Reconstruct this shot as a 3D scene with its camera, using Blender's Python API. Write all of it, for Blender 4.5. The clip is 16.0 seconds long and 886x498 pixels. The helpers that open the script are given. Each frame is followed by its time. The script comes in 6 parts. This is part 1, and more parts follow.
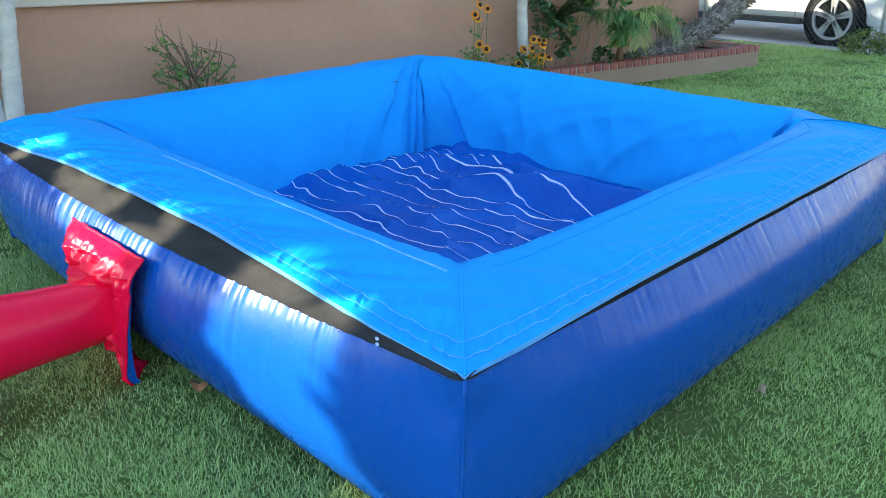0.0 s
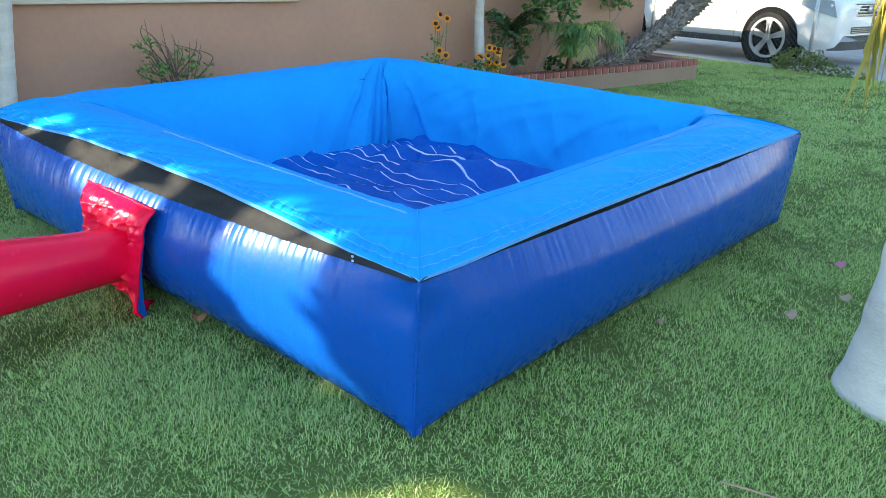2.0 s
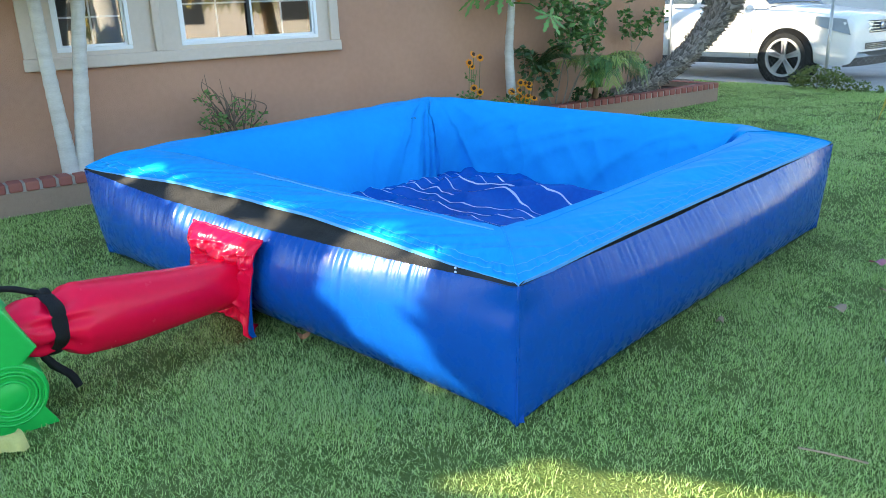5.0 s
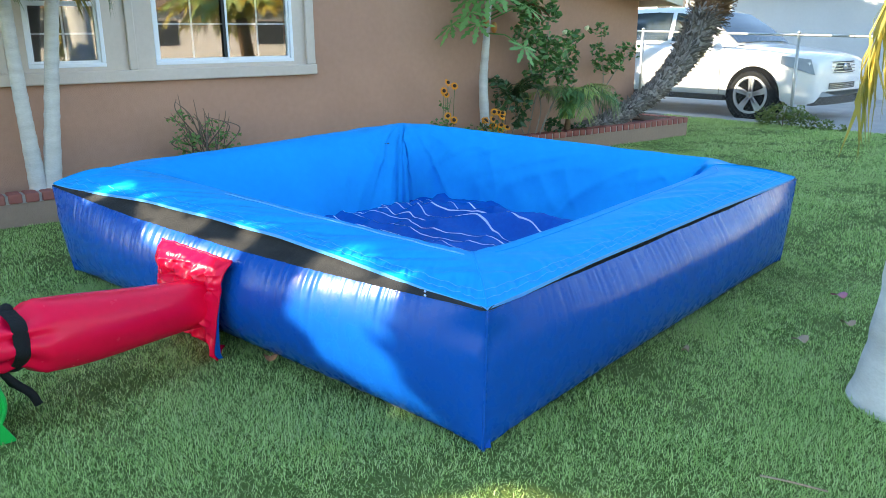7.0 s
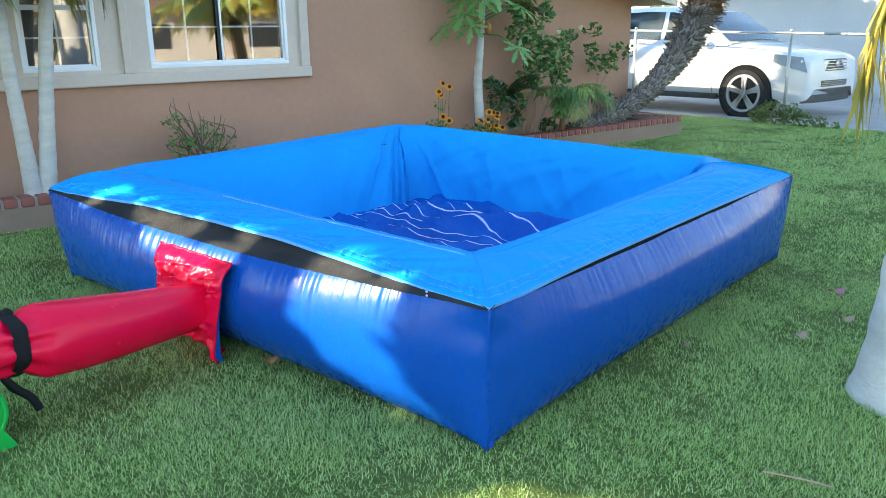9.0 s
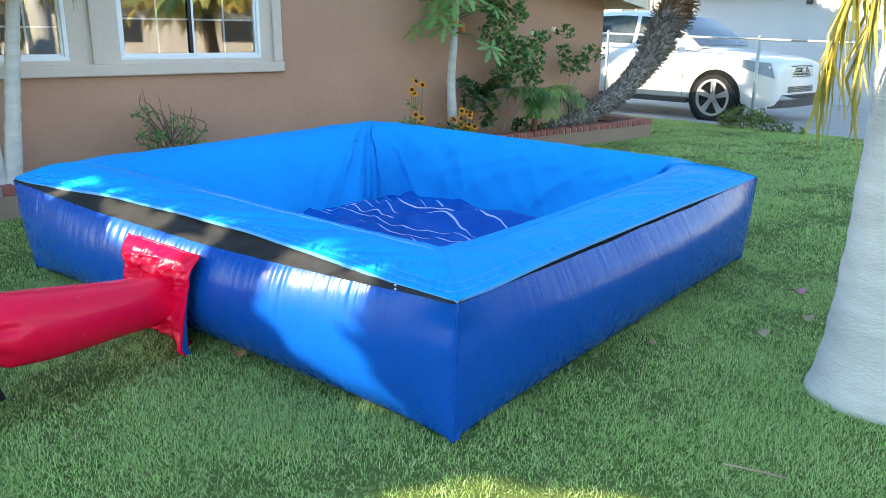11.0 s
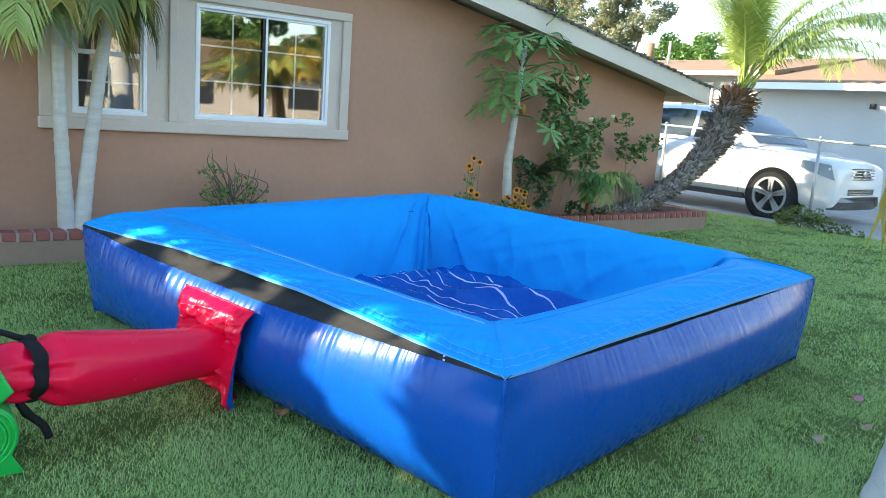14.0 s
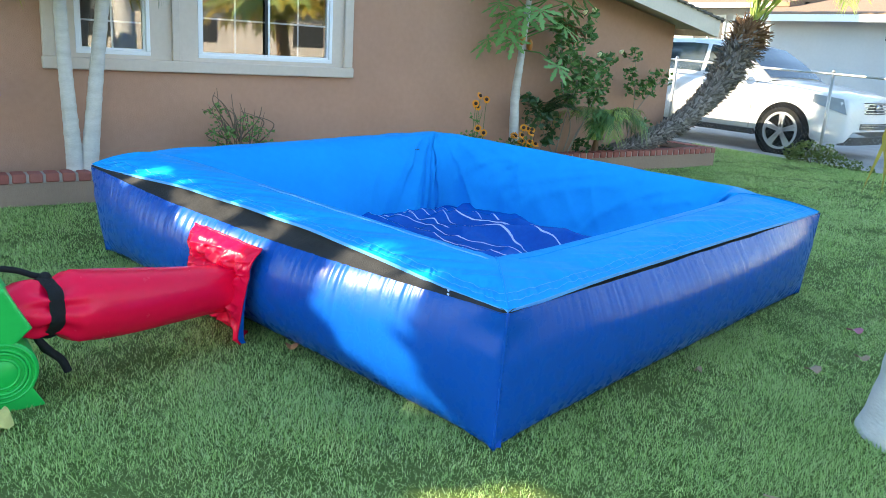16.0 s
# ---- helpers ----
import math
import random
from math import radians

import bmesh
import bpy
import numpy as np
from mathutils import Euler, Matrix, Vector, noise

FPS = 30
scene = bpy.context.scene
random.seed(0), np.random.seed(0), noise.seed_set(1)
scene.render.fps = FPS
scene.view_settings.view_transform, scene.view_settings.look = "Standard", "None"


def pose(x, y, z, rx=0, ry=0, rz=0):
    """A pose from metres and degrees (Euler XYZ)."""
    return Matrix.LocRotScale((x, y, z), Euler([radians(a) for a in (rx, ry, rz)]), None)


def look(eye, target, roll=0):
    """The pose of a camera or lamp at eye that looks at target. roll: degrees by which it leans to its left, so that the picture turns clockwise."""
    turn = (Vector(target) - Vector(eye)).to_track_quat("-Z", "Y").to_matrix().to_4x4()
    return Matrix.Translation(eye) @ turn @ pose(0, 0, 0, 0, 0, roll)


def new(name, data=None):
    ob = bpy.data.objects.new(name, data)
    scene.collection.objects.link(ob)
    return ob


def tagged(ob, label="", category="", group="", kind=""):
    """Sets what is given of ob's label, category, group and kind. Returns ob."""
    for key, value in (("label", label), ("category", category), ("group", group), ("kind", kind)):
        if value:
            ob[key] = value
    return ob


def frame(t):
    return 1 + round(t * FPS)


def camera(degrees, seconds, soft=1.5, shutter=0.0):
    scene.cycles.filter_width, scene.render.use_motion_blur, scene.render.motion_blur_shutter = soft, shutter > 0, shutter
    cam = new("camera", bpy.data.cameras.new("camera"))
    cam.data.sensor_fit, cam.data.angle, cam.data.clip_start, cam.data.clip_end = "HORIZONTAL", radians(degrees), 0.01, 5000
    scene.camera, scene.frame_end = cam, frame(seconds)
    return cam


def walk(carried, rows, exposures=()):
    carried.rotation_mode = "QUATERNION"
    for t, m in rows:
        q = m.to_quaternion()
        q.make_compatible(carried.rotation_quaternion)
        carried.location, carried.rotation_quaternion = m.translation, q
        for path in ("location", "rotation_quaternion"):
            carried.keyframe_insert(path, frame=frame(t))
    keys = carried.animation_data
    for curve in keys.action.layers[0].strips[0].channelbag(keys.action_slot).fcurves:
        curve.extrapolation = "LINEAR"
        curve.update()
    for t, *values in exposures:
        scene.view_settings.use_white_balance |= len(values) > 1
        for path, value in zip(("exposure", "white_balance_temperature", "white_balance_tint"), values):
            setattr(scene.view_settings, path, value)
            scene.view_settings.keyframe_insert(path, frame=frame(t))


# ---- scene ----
cam = camera(59.4, 16.0, soft=0.7)
EXPOSURES = [(0.0, 2.06, 6850, 10), (11.7, 2.04, 6850, 10), (12.4, 1.75, 6850, 10), (13.5, 1.82, 6850, 10), (14.5, 1.98, 6850, 10), (16.0, 2.06, 6850, 10)]
PATH = [
    (0, (0.151, 0.291, 1.483), (-1.397, 1.331, 0.76), -0.5),
    (0.5, (0.23, 0.154, 1.479), (-1.282, 1.232, 0.736), -0.9),
    (1, (0.356, -0.072, 1.48), (-1.108, 1.043, 0.697), -0.1),
    (1.5, (0.497, -0.096, 1.489), (-0.986, 1.02, 0.744), 1.1),
    (2, (0.691, -0.072, 1.477), (-0.808, 1.057, 0.786), 1.2),
    (2.5, (0.772, -0.075, 1.468), (-0.738, 1.049, 0.792), 0.0),
    (3, (0.797, -0.092, 1.487), (-0.794, 0.923, 0.823), -3.6),
    (3.5, (0.795, -0.196, 1.505), (-0.817, 0.827, 0.907), -4.4),
    (4, (0.802, -0.4, 1.5), (-0.793, 0.652, 0.906), -4.5),
    (4.2, (0.81, -0.46, 1.508), (-0.766, 0.612, 0.902), -4.2),
    (6.5, (0.839, -0.528, 1.515), (-0.717, 0.607, 0.974), 0.3),
    (7, (0.844, -0.515, 1.503), (-0.681, 0.664, 0.967), -0.4),
    (7.5, (0.834, -0.526, 1.511), (-0.685, 0.659, 0.975), -0.8),
    (8, (0.829, -0.538, 1.506), (-0.689, 0.649, 0.972), -0.9),
    (10.5, (0.85, -0.539, 1.494), (-0.644, 0.678, 0.959), -0.0),
    (11, (0.86, -0.546, 1.486), (-0.61, 0.7, 0.952), 0.4),
    (11.5, (0.865, -0.562, 1.486), (-0.611, 0.678, 0.955), 0.5),
    (12, (0.869, -0.557, 1.48), (-0.603, 0.702, 0.984), 0.3),
    (12.5, (0.875, -0.573, 1.489), (-0.639, 0.714, 1.26), 1.1),
    (12.6, (0.864, -0.562, 1.488), (-0.656, 0.717, 1.254), 0.9),
    (13, (0.851, -0.542, 1.478), (-0.677, 0.729, 1.249), 3.0),
    (13.5, (0.837, -0.549, 1.474), (-0.694, 0.704, 1.182), 4.2),
    (14, (0.855, -0.589, 1.48), (-0.724, 0.588, 1.13), 4.1),
    (14.5, (0.874, -0.605, 1.48), (-0.714, 0.559, 1.13), 5.0),
    (15, (0.877, -0.597, 1.478), (-0.746, 0.516, 1.122), 4.2),
    (15.5, (0.883, -0.575, 1.468), (-0.708, 0.558, 1.04), 3.4),
    (16, (0.903, -0.6, 1.478), (-0.656, 0.547, 0.975), 3.6),
]
walk(cam, [(t, look(eye, target, roll)) for t, eye, target, roll in PATH], EXPOSURES)

# ---- light: low sun from behind the house end, open blue sky ----
SUN = Vector((-0.51, -0.76, 0.39)).normalized()
world = bpy.data.worlds.new("sky")
scene.world = world
world.use_nodes = True
wn = world.node_tree
sky = wn.nodes.new("ShaderNodeTexSky")
sky.sky_type, sky.sun_disc = "NISHITA", False
sky.air_density, sky.dust_density, sky.ozone_density = 1.7, 0.0, 2.6
sky.altitude = 3000
sky.sun_elevation = math.asin(SUN.z)
sky.sun_rotation = math.atan2(SUN.x, SUN.y)
wn.links.new(sky.outputs[0], wn.nodes["Background"].inputs[0])
wn.nodes["Background"].inputs[1].default_value = 0.15
lamp = bpy.data.lights.new("sun", "SUN")
lamp.energy, lamp.angle, lamp.color = 5.0, radians(0.27), (1.0, 0.89, 0.68)
sun = new("sun", lamp)
sun.matrix_world = look(SUN * 40, (0, 0, 0))


# ---- materials ----
def mat(name, c1, c2=None, scale=6.0, rough=0.6, bump=0.0, bump_scale=60.0, metal=0.0, fine=0.35,
        spec=0.5, stretch=(1, 1, 1), coat=0.0, rvar=0.12, island=0.0, trans=0.0, randob=0.0):
    """Two scales of noise between two colours, a little rough variation and fine relief."""
    m = bpy.data.materials.new(name)
    m.use_nodes = True
    t = m.node_tree
    n, k = t.nodes, t.links.new
    b = n["Principled BSDF"]
    c2 = c2 or tuple(v * 0.75 for v in c1)
    tc = n.new("ShaderNodeTexCoord")
    mp = n.new("ShaderNodeMapping")
    mp.inputs["Scale"].default_value = stretch
    k(tc.outputs["Object"], mp.inputs[0])
    big = n.new("ShaderNodeTexNoise")
    big.inputs["Scale"].default_value, big.inputs["Detail"].default_value = scale, 4
    k(mp.outputs[0], big.inputs["Vector"])
    small = n.new("ShaderNodeTexNoise")
    small.inputs["Scale"].default_value, small.inputs["Detail"].default_value = scale * 14, 3
    k(mp.outputs[0], small.inputs["Vector"])
    mx = n.new("ShaderNodeMix")
    mx.data_type = "FLOAT"
    mx.inputs[0].default_value = fine
    k(big.outputs[0], mx.inputs[2])
    k(small.outputs[0], mx.inputs[3])
    src = mx.outputs[0]
    if island or randob:
        rnd = n.new("ShaderNodeNewGeometry") if island else n.new("ShaderNodeObjectInfo")
        out = rnd.outputs["Random Per Island"] if island else rnd.outputs["Random"]
        mi = n.new("ShaderNodeMix")
        mi.data_type = "FLOAT"
        mi.inputs[0].default_value = island or randob
        k(src, mi.inputs[2])
        k(out, mi.inputs[3])
        src = mi.outputs[0]
    ramp = n.new("ShaderNodeValToRGB")
    lo, hi = (0.1, 0.9) if (island or randob) else (0.32, 0.68)
    ramp.color_ramp.elements[0].position, ramp.color_ramp.elements[1].position = lo, hi
    ramp.color_ramp.elements[0].color, ramp.color_ramp.elements[1].color = (*c1, 1), (*c2, 1)
    k(src, ramp.inputs[0])
    k(ramp.outputs[0], b.inputs["Base Color"])
    rr = n.new("ShaderNodeMapRange")
    rr.inputs[3].default_value, rr.inputs[4].default_value = max(0.02, rough - rvar), min(1, rough + rvar)
    k(small.outputs[0], rr.inputs[0])
    k(rr.outputs[0], b.inputs["Roughness"])
    b.inputs["Metallic"].default_value = metal
    b.inputs["Specular IOR Level"].default_value = spec
    b.inputs["Coat Weight"].default_value = coat
    b.inputs["Coat Roughness"].default_value = 0.08
    if bump:
        bt = n.new("ShaderNodeTexNoise")
        bt.inputs["Scale"].default_value, bt.inputs["Detail"].default_value = bump_scale, 5
        k(mp.outputs[0], bt.inputs["Vector"])
        bu = n.new("ShaderNodeBump")
        bu.inputs["Strength"].default_value, bu.inputs["Distance"].default_value = bump, 0.01
        k(bt.outputs[0], bu.inputs["Height"])
        k(bu.outputs[0], b.inputs["Normal"])
    if trans:
        tr = n.new("ShaderNodeBsdfTranslucent")
        k(ramp.outputs[0], tr.inputs[0])
        ms = n.new("ShaderNodeMixShader")
        ms.inputs[0].default_value = trans
        k(b.outputs[0], ms.inputs[1])
        k(tr.outputs[0], ms.inputs[2])
        k(ms.outputs[0], n["Material Output"].inputs[0])
    return m


M = {
    "soil": mat("lawn_soil", (0.075, 0.13, 0.026), (0.14, 0.17, 0.055), 3, 0.95, 0.8, 90, spec=0.1),
    "stitch": mat("pale_thread", (0.10, 0.38, 0.80), (0.05, 0.30, 0.72), 40, 0.6),
    "asphalt": mat("asphalt", (0.05, 0.05, 0.052), (0.07, 0.07, 0.07), 3, 0.9, 0.5, 120),
    "concrete": mat("concrete", (0.42, 0.41, 0.39), (0.30, 0.30, 0.29), 2, 0.85, 0.4, 80),
    "stucco": mat("brown_stucco", (0.48, 0.272, 0.188), (0.42, 0.234, 0.162), 1.2, 0.9, 0.5, 140),
    "cream": mat("cream_stucco", (0.64, 0.545, 0.47), (0.57, 0.485, 0.415), 2, 0.85, 0.35, 150),
    "fascia": mat("cream_paint", (0.70, 0.62, 0.54), (0.62, 0.55, 0.48), 2, 0.6, 0.1, 40),
    "white": mat("white_vinyl", (0.82, 0.83, 0.85), (0.76, 0.77, 0.80), 3, 0.35),
    "shingle": mat("grey_shingle", (0.10, 0.09, 0.085), (0.16, 0.14, 0.13), 5, 0.9, 0.6, 90, island=0.4),
    "rim": mat("light_blue_vinyl", (0.0, 0.32, 0.76), (0.0, 0.285, 0.70), 1.5, 0.42, 0.22, 16, spec=0.02, rvar=0.08),
    "wall": mat("royal_blue_vinyl", (0.001, 0.082, 0.40), (0.001, 0.066, 0.34), 1.5, 0.28, 0.05, 30, spec=0.16, rvar=0.07),
    "deck": mat("navy_blue_vinyl", (0.0, 0.115, 0.50), (0.0, 0.075, 0.38), 2.5, 0.22, 0.45, 18, spec=0.10, rvar=0.08),
    "stripe": mat("pale_stripe", (0.70, 0.78, 0.90), (0.35, 0.48, 0.80), 9, 0.4),
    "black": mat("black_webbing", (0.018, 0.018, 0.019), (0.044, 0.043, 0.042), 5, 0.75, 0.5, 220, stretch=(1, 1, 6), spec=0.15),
    "red": mat("red_vinyl", (0.95, 0.006, 0.055), (0.86, 0.004, 0.045), 2, 0.24, 0.06, 25, spec=0.22, rvar=0.08),
    "green": mat("green_plastic", (0.0, 0.50, 0.085), (0.0, 0.44, 0.07), 3, 0.35, 0.05, 120),
    "brick": mat("red_brick", (0.27, 0.075, 0.06), (0.36, 0.13, 0.10), 9, 0.85, 0.6, 90, randob=0.5),
    "mortar": mat("mortar", (0.42, 0.37, 0.33), (0.34, 0.30, 0.27), 8, 0.9, 0.5, 120),
    "base": mat("tan_stucco", (0.33, 0.225, 0.165), (0.28, 0.19, 0.14), 2, 0.9, 0.5, 120),
}


# ---- builders ----
def thing(name, label, category, group="", kind="", loc=(0, 0, 0)):
    ob = new(name)
    ob.location = loc
    return tagged(ob, label, category, group, kind)


def finish(me, smooth):
    for p in me.polygons:
        p.use_smooth = smooth
    return me


def part(name, bm, material, parent=None, label="", smooth=False):
    """Links a bmesh as one mesh object under a thing or a part."""
    me = bpy.data.meshes.new(name)
    bm.to_mesh(me)
    bm.free()
    finish(me, smooth)
    me.materials.append(M[material])
    ob = new(name, me)
    if parent:
        ob.parent = parent
        ob.matrix_parent_inverse = Matrix.Translation(-parent.location) if parent.parent is None else Matrix()
    return tagged(ob, label) if label else ob


def raw(name, verts, faces, material, parent=None, label="", smooth=False):
    me = bpy.data.meshes.new(name)
    me.from_pydata(verts, [], faces)
    finish(me, smooth)
    me.materials.append(M[material])
    ob = new(name, me)
    if parent:
        ob.parent = parent
        ob.matrix_parent_inverse = Matrix.Translation(-parent.location) if parent.parent is None else Matrix()
    return tagged(ob, label) if label else ob


def box(bm, lo, hi, bevel=0.0):
    c = [(a + b) / 2 for a, b in zip(lo, hi)]
    s = [abs(b - a) for a, b in zip(lo, hi)]
    r = bmesh.ops.create_cube(bm, size=1, matrix=Matrix.Translation(c) @ Matrix.Diagonal((*s, 1)))
    if bevel:
        es = list({e for v in r["verts"] for e in v.link_edges})
        bmesh.ops.bevel(bm, geom=es, offset=bevel, segments=2, affect="EDGES", profile=0.5)
    return bm


def boxed(lo, hi, bevel=0.0):
    return box(bmesh.new(), lo, hi, bevel)


def sheet(bm, fn, nu, nv, closed_u=False):
    """A grid of fn(a, b), a and b from 0 to 1."""
    rows = [[bm.verts.new(fn(i / nu, j / nv)) for i in range(nu if closed_u else nu + 1)] for j in range(nv + 1)]
    w = len(rows[0])
    for j in range(nv):
        for i in range(nu):
            bm.faces.new((rows[j][i], rows[j][(i + 1) % w], rows[j + 1][(i + 1) % w], rows[j + 1][i]))
    return rows


def tube(bm, pts, radii, n=10, caps=True, wob=0.0):
    """A tapered tube along points, with uneven rings if wob is given."""
    pts = [Vector(p) for p in pts]
    rings, side = [], None
    for i, p in enumerate(pts):
        d = (pts[min(i + 1, len(pts) - 1)] - pts[max(i - 1, 0)]).normalized()
        if side is None:
            side = d.orthogonal().normalized()
        side = (side - d * side.dot(d)).normalized()
        up = d.cross(side)
        r = radii[i] if hasattr(radii, "__len__") else radii
        rings.append([bm.verts.new(p + (side * math.cos(a) + up * math.sin(a)) * r * (1 + wob * random.uniform(-1, 1)))
                      for a in (2 * math.pi * q / n for q in range(n))])
    for a, b in zip(rings, rings[1:]):
        for q in range(n):
            bm.faces.new((a[q], a[(q + 1) % n], b[(q + 1) % n], b[q]))
    if caps:
        bm.faces.new(rings[0][::-1])
        bm.faces.new(rings[-1])
    return bm


def prism(bm, outline, axis, lo, hi):
    """Pulls an outline of (a, b) along x or y."""
    def at(p, w):
        return (w, p[0], p[1]) if axis == "x" else (p[0], w, p[1])
    a, b = [bm.verts.new(at(p, lo)) for p in outline], [bm.verts.new(at(p, hi)) for p in outline]
    bm.faces.new(a)
    bm.faces.new(b[::-1])
    for i in range(len(a)):
        j = (i + 1) % len(a)
        bm.faces.new((a[j], a[i], b[i], b[j]))
    bmesh.ops.recalc_face_normals(bm, faces=bm.faces)
    return bm


def smoothstep(a, b, x):
    t = min(1, max(0, (x - a) / (b - a)))
    return t * t * (3 - 2 * t)


# ---- ground ----
def lawn_z(x, y):
    return 0.012 * noise.noise((x * 0.9, y * 0.9, 0))


bm = bmesh.new()
span = [-400, -60, -20] + [-12 + 0.4 * i for i in range(76)] + [30, 80, 400]
vs = [[bm.verts.new((x, y, (lawn_z(x, y) if abs(x) < 12 and -8 < y < 11 else 0.0) - (0.03 if y > 11.6 else 0))) for x in span] for y in span]
for a, b in zip(vs, vs[1:]):
    for i in range(len(a) - 1):
        bm.faces.new((a[i], a[i + 1], b[i + 1], b[i]))
tagged(part("ground", bm, "soil", smooth=True), "soil of a mown green lawn with bare dry spots", "lawn", kind="structure")
tagged(part("driveway", boxed((-16, 11.9, -0.2), (30, 17.9, 0.0), 0.01), "concrete"), "grey concrete driveway beyond the chain-link fence", "driveway", kind="structure")

# ---- the house ----
WX, END, SLOPE, RIDGE = -6.60, 8.79, 0.187, 0.9
WIN = [(0.84, 1.469), (1.907, 3.312)]
Z0, Z1 = 1.235, 2.30


def wall_top(y):
    return 1.977 + (END - y) * SLOPE if y > RIDGE else 1.977 + (END - RIDGE) * SLOPE + (y - RIDGE) * SLOPE


def gable(bm, x0, x1, ya, yb, za=None, zb=None):
    pts = [(ya, za if za is not None else -0.1), (yb, za if za is not None else -0.1)]
    top = [(y, zb if zb is not None else wall_top(y)) for y in ([yb, RIDGE, ya] if ya < RIDGE < yb else [yb, ya])]
    return prism(bm, pts + top, "x", x0, x1)


bm = bmesh.new()
ys = [-1.5] + [v for w in WIN for v in w] + [END]
gable(bm, WX - 0.2, WX, ys[0], ys[1])
gable(bm, WX - 0.2, WX, ys[2], ys[3])
gable(bm, WX - 0.2, WX, ys[4], ys[5])
for a, b in WIN:
    gable(bm, WX - 0.2, WX, a, b, -0.1, Z0)
    gable(bm, WX - 0.2, WX, a, b, Z1, None)
house_wall = tagged(part("wall_front", bm, "stucco"), "brown stucco gable wall of a single-storey house", "wall", kind="structure")
bm = bmesh.new()
box(bm, (-18, END - 0.2, -0.1), (WX - 0.2, END, 1.97))
box(bm, (-18, -1.5, -0.1), (-17.8, END - 0.2, 1.97))
box(bm, (-18, -1.7, -0.1), (WX, -1.5, 2.98))
tagged(part("wall_side", bm, "stucco"), "brown stucco side walls of the house", "wall", kind="structure")
tagged(part("floor", boxed((-17.8, -1.5, -0.1), (WX - 0.2, END - 0.2, 0.0)), "concrete"), "plain concrete floor inside the house", "floor", kind="structure")

roof = thing("roof", "shallow gable roof with cream fascia and grey shingles", "roof", kind="structure")
TIP, FX = 9.13, -6.10


def rake(y):
    return 1.84 + (TIP - y) * 0.19


bm = prism(bmesh.new(), [(TIP, rake(TIP)), (TIP, rake(TIP) + 0.235), (RIDGE, rake(RIDGE) + 0.235), (RIDGE, rake(RIDGE))], "x", FX - 0.04, FX)
prism(bm, [(RIDGE, rake(RIDGE)), (RIDGE, rake(RIDGE) + 0.235), (-1.8, rake(RIDGE) - 0.278), (-1.8, rake(RIDGE) - 0.513)], "x", FX - 0.04, FX)
part("fascia", bm, "fascia", roof, "cream painted bargeboard")
bm = prism(bmesh.new(), [(TIP, rake(TIP) + 0.10), (TIP, rake(TIP) + 0.13), (RIDGE, rake(RIDGE) + 0.13), (RIDGE, rake(RIDGE) + 0.10)], "x", -18.4, FX - 0.042)
part("soffit", bm, "fascia", roof, "cream painted boards")
part("eave_board", boxed((-18.4, TIP, rake(TIP) + 0.01), (FX - 0.02, TIP + 0.03, rake(TIP) + 0.2)), "fascia", roof)
bm = bmesh.new()
y = TIP + 0.05
while y > RIDGE:
    z = rake(y) + 0.245
    prism(bm, [(y, z - 0.004), (y, z + 0.016), (y - 0.17, z + 0.030), (y - 0.17, z + 0.006)], "x", -18.4, FX + 0.03 + 0.012 * random.random())
    y -= 0.145
prism(bm, [(RIDGE, rake(RIDGE) + 0.25), (RIDGE, rake(RIDGE) + 0.28), (-1.85, rake(RIDGE) - 0.243), (-1.85, rake(RIDGE) - 0.273)], "x", -18.4, FX + 0.03)
part("shingle_courses", bm, "shingle", roof)

# cream surround round the two windows
TY0, TY1, TZ0, TZ1 = 0.576, 3.544, 1.096, 2.406
sur = thing("window_trim", "cream stucco surround framing both windows", "window trim", kind="structure")
TX = WX + 0.05
part("sill_band", boxed((WX, TY0 - 0.01, TZ0), (TX + 0.012, TY1 + 0.01, TZ0 + 0.105), 0.012), "cream", sur)
part("head_band", boxed((WX, TY0, TZ1 - 0.085), (TX, TY1, TZ1), 0.01), "cream", sur)
for a, b in ((TY0, TY0 + 0.10), (1.66, 1.735), (TY1 - 0.10, TY1)):
    part("upright_band", boxed((WX, a, TZ0 + 0.105), (TX, b, TZ1 - 0.085), 0.01), "cream", sur)
bm = bmesh.new()
for a, b in ((TY0 + 0.1, WIN[0][0]), (WIN[0][1], 1.66), (1.735, WIN[1][0]), (WIN[1][1], TY1 - 0.1)):
    box(bm, (WX, a, TZ0 + 0.105), (WX + 0.014, b, TZ1 - 0.085))
for a, b in WIN:
    box(bm, (WX, a, TZ0 + 0.105), (WX + 0.014, b, Z0))
    box(bm, (WX, a, Z1), (WX + 0.014, b, TZ1 - 0.085))
part("recess_panel", bm, "cream", sur)

# glass
g = bpy.data.materials.new("window_glass")
g.use_nodes = True
gb = g.node_tree.nodes["Principled BSDF"]
gb.inputs["Base Color"].default_value = (0.9, 0.95, 0.95, 1)
gb.inputs["Roughness"].default_value = 0.015
gb.inputs["IOR"].default_value = 2.2
gb.inputs["Transmission Weight"].default_value = 1.0
M["glass"] = g
M["trim_black"] = mat("black_gasket", (0.015, 0.015, 0.016), (0.025, 0.025, 0.026), 9, 0.6)
# dark brown that puts the unlit room's shade into the colour
M["room_shade"] = mat("dark_room", (0.10, 0.09, 0.08), (0.05, 0.045, 0.04), 3, 0.9)


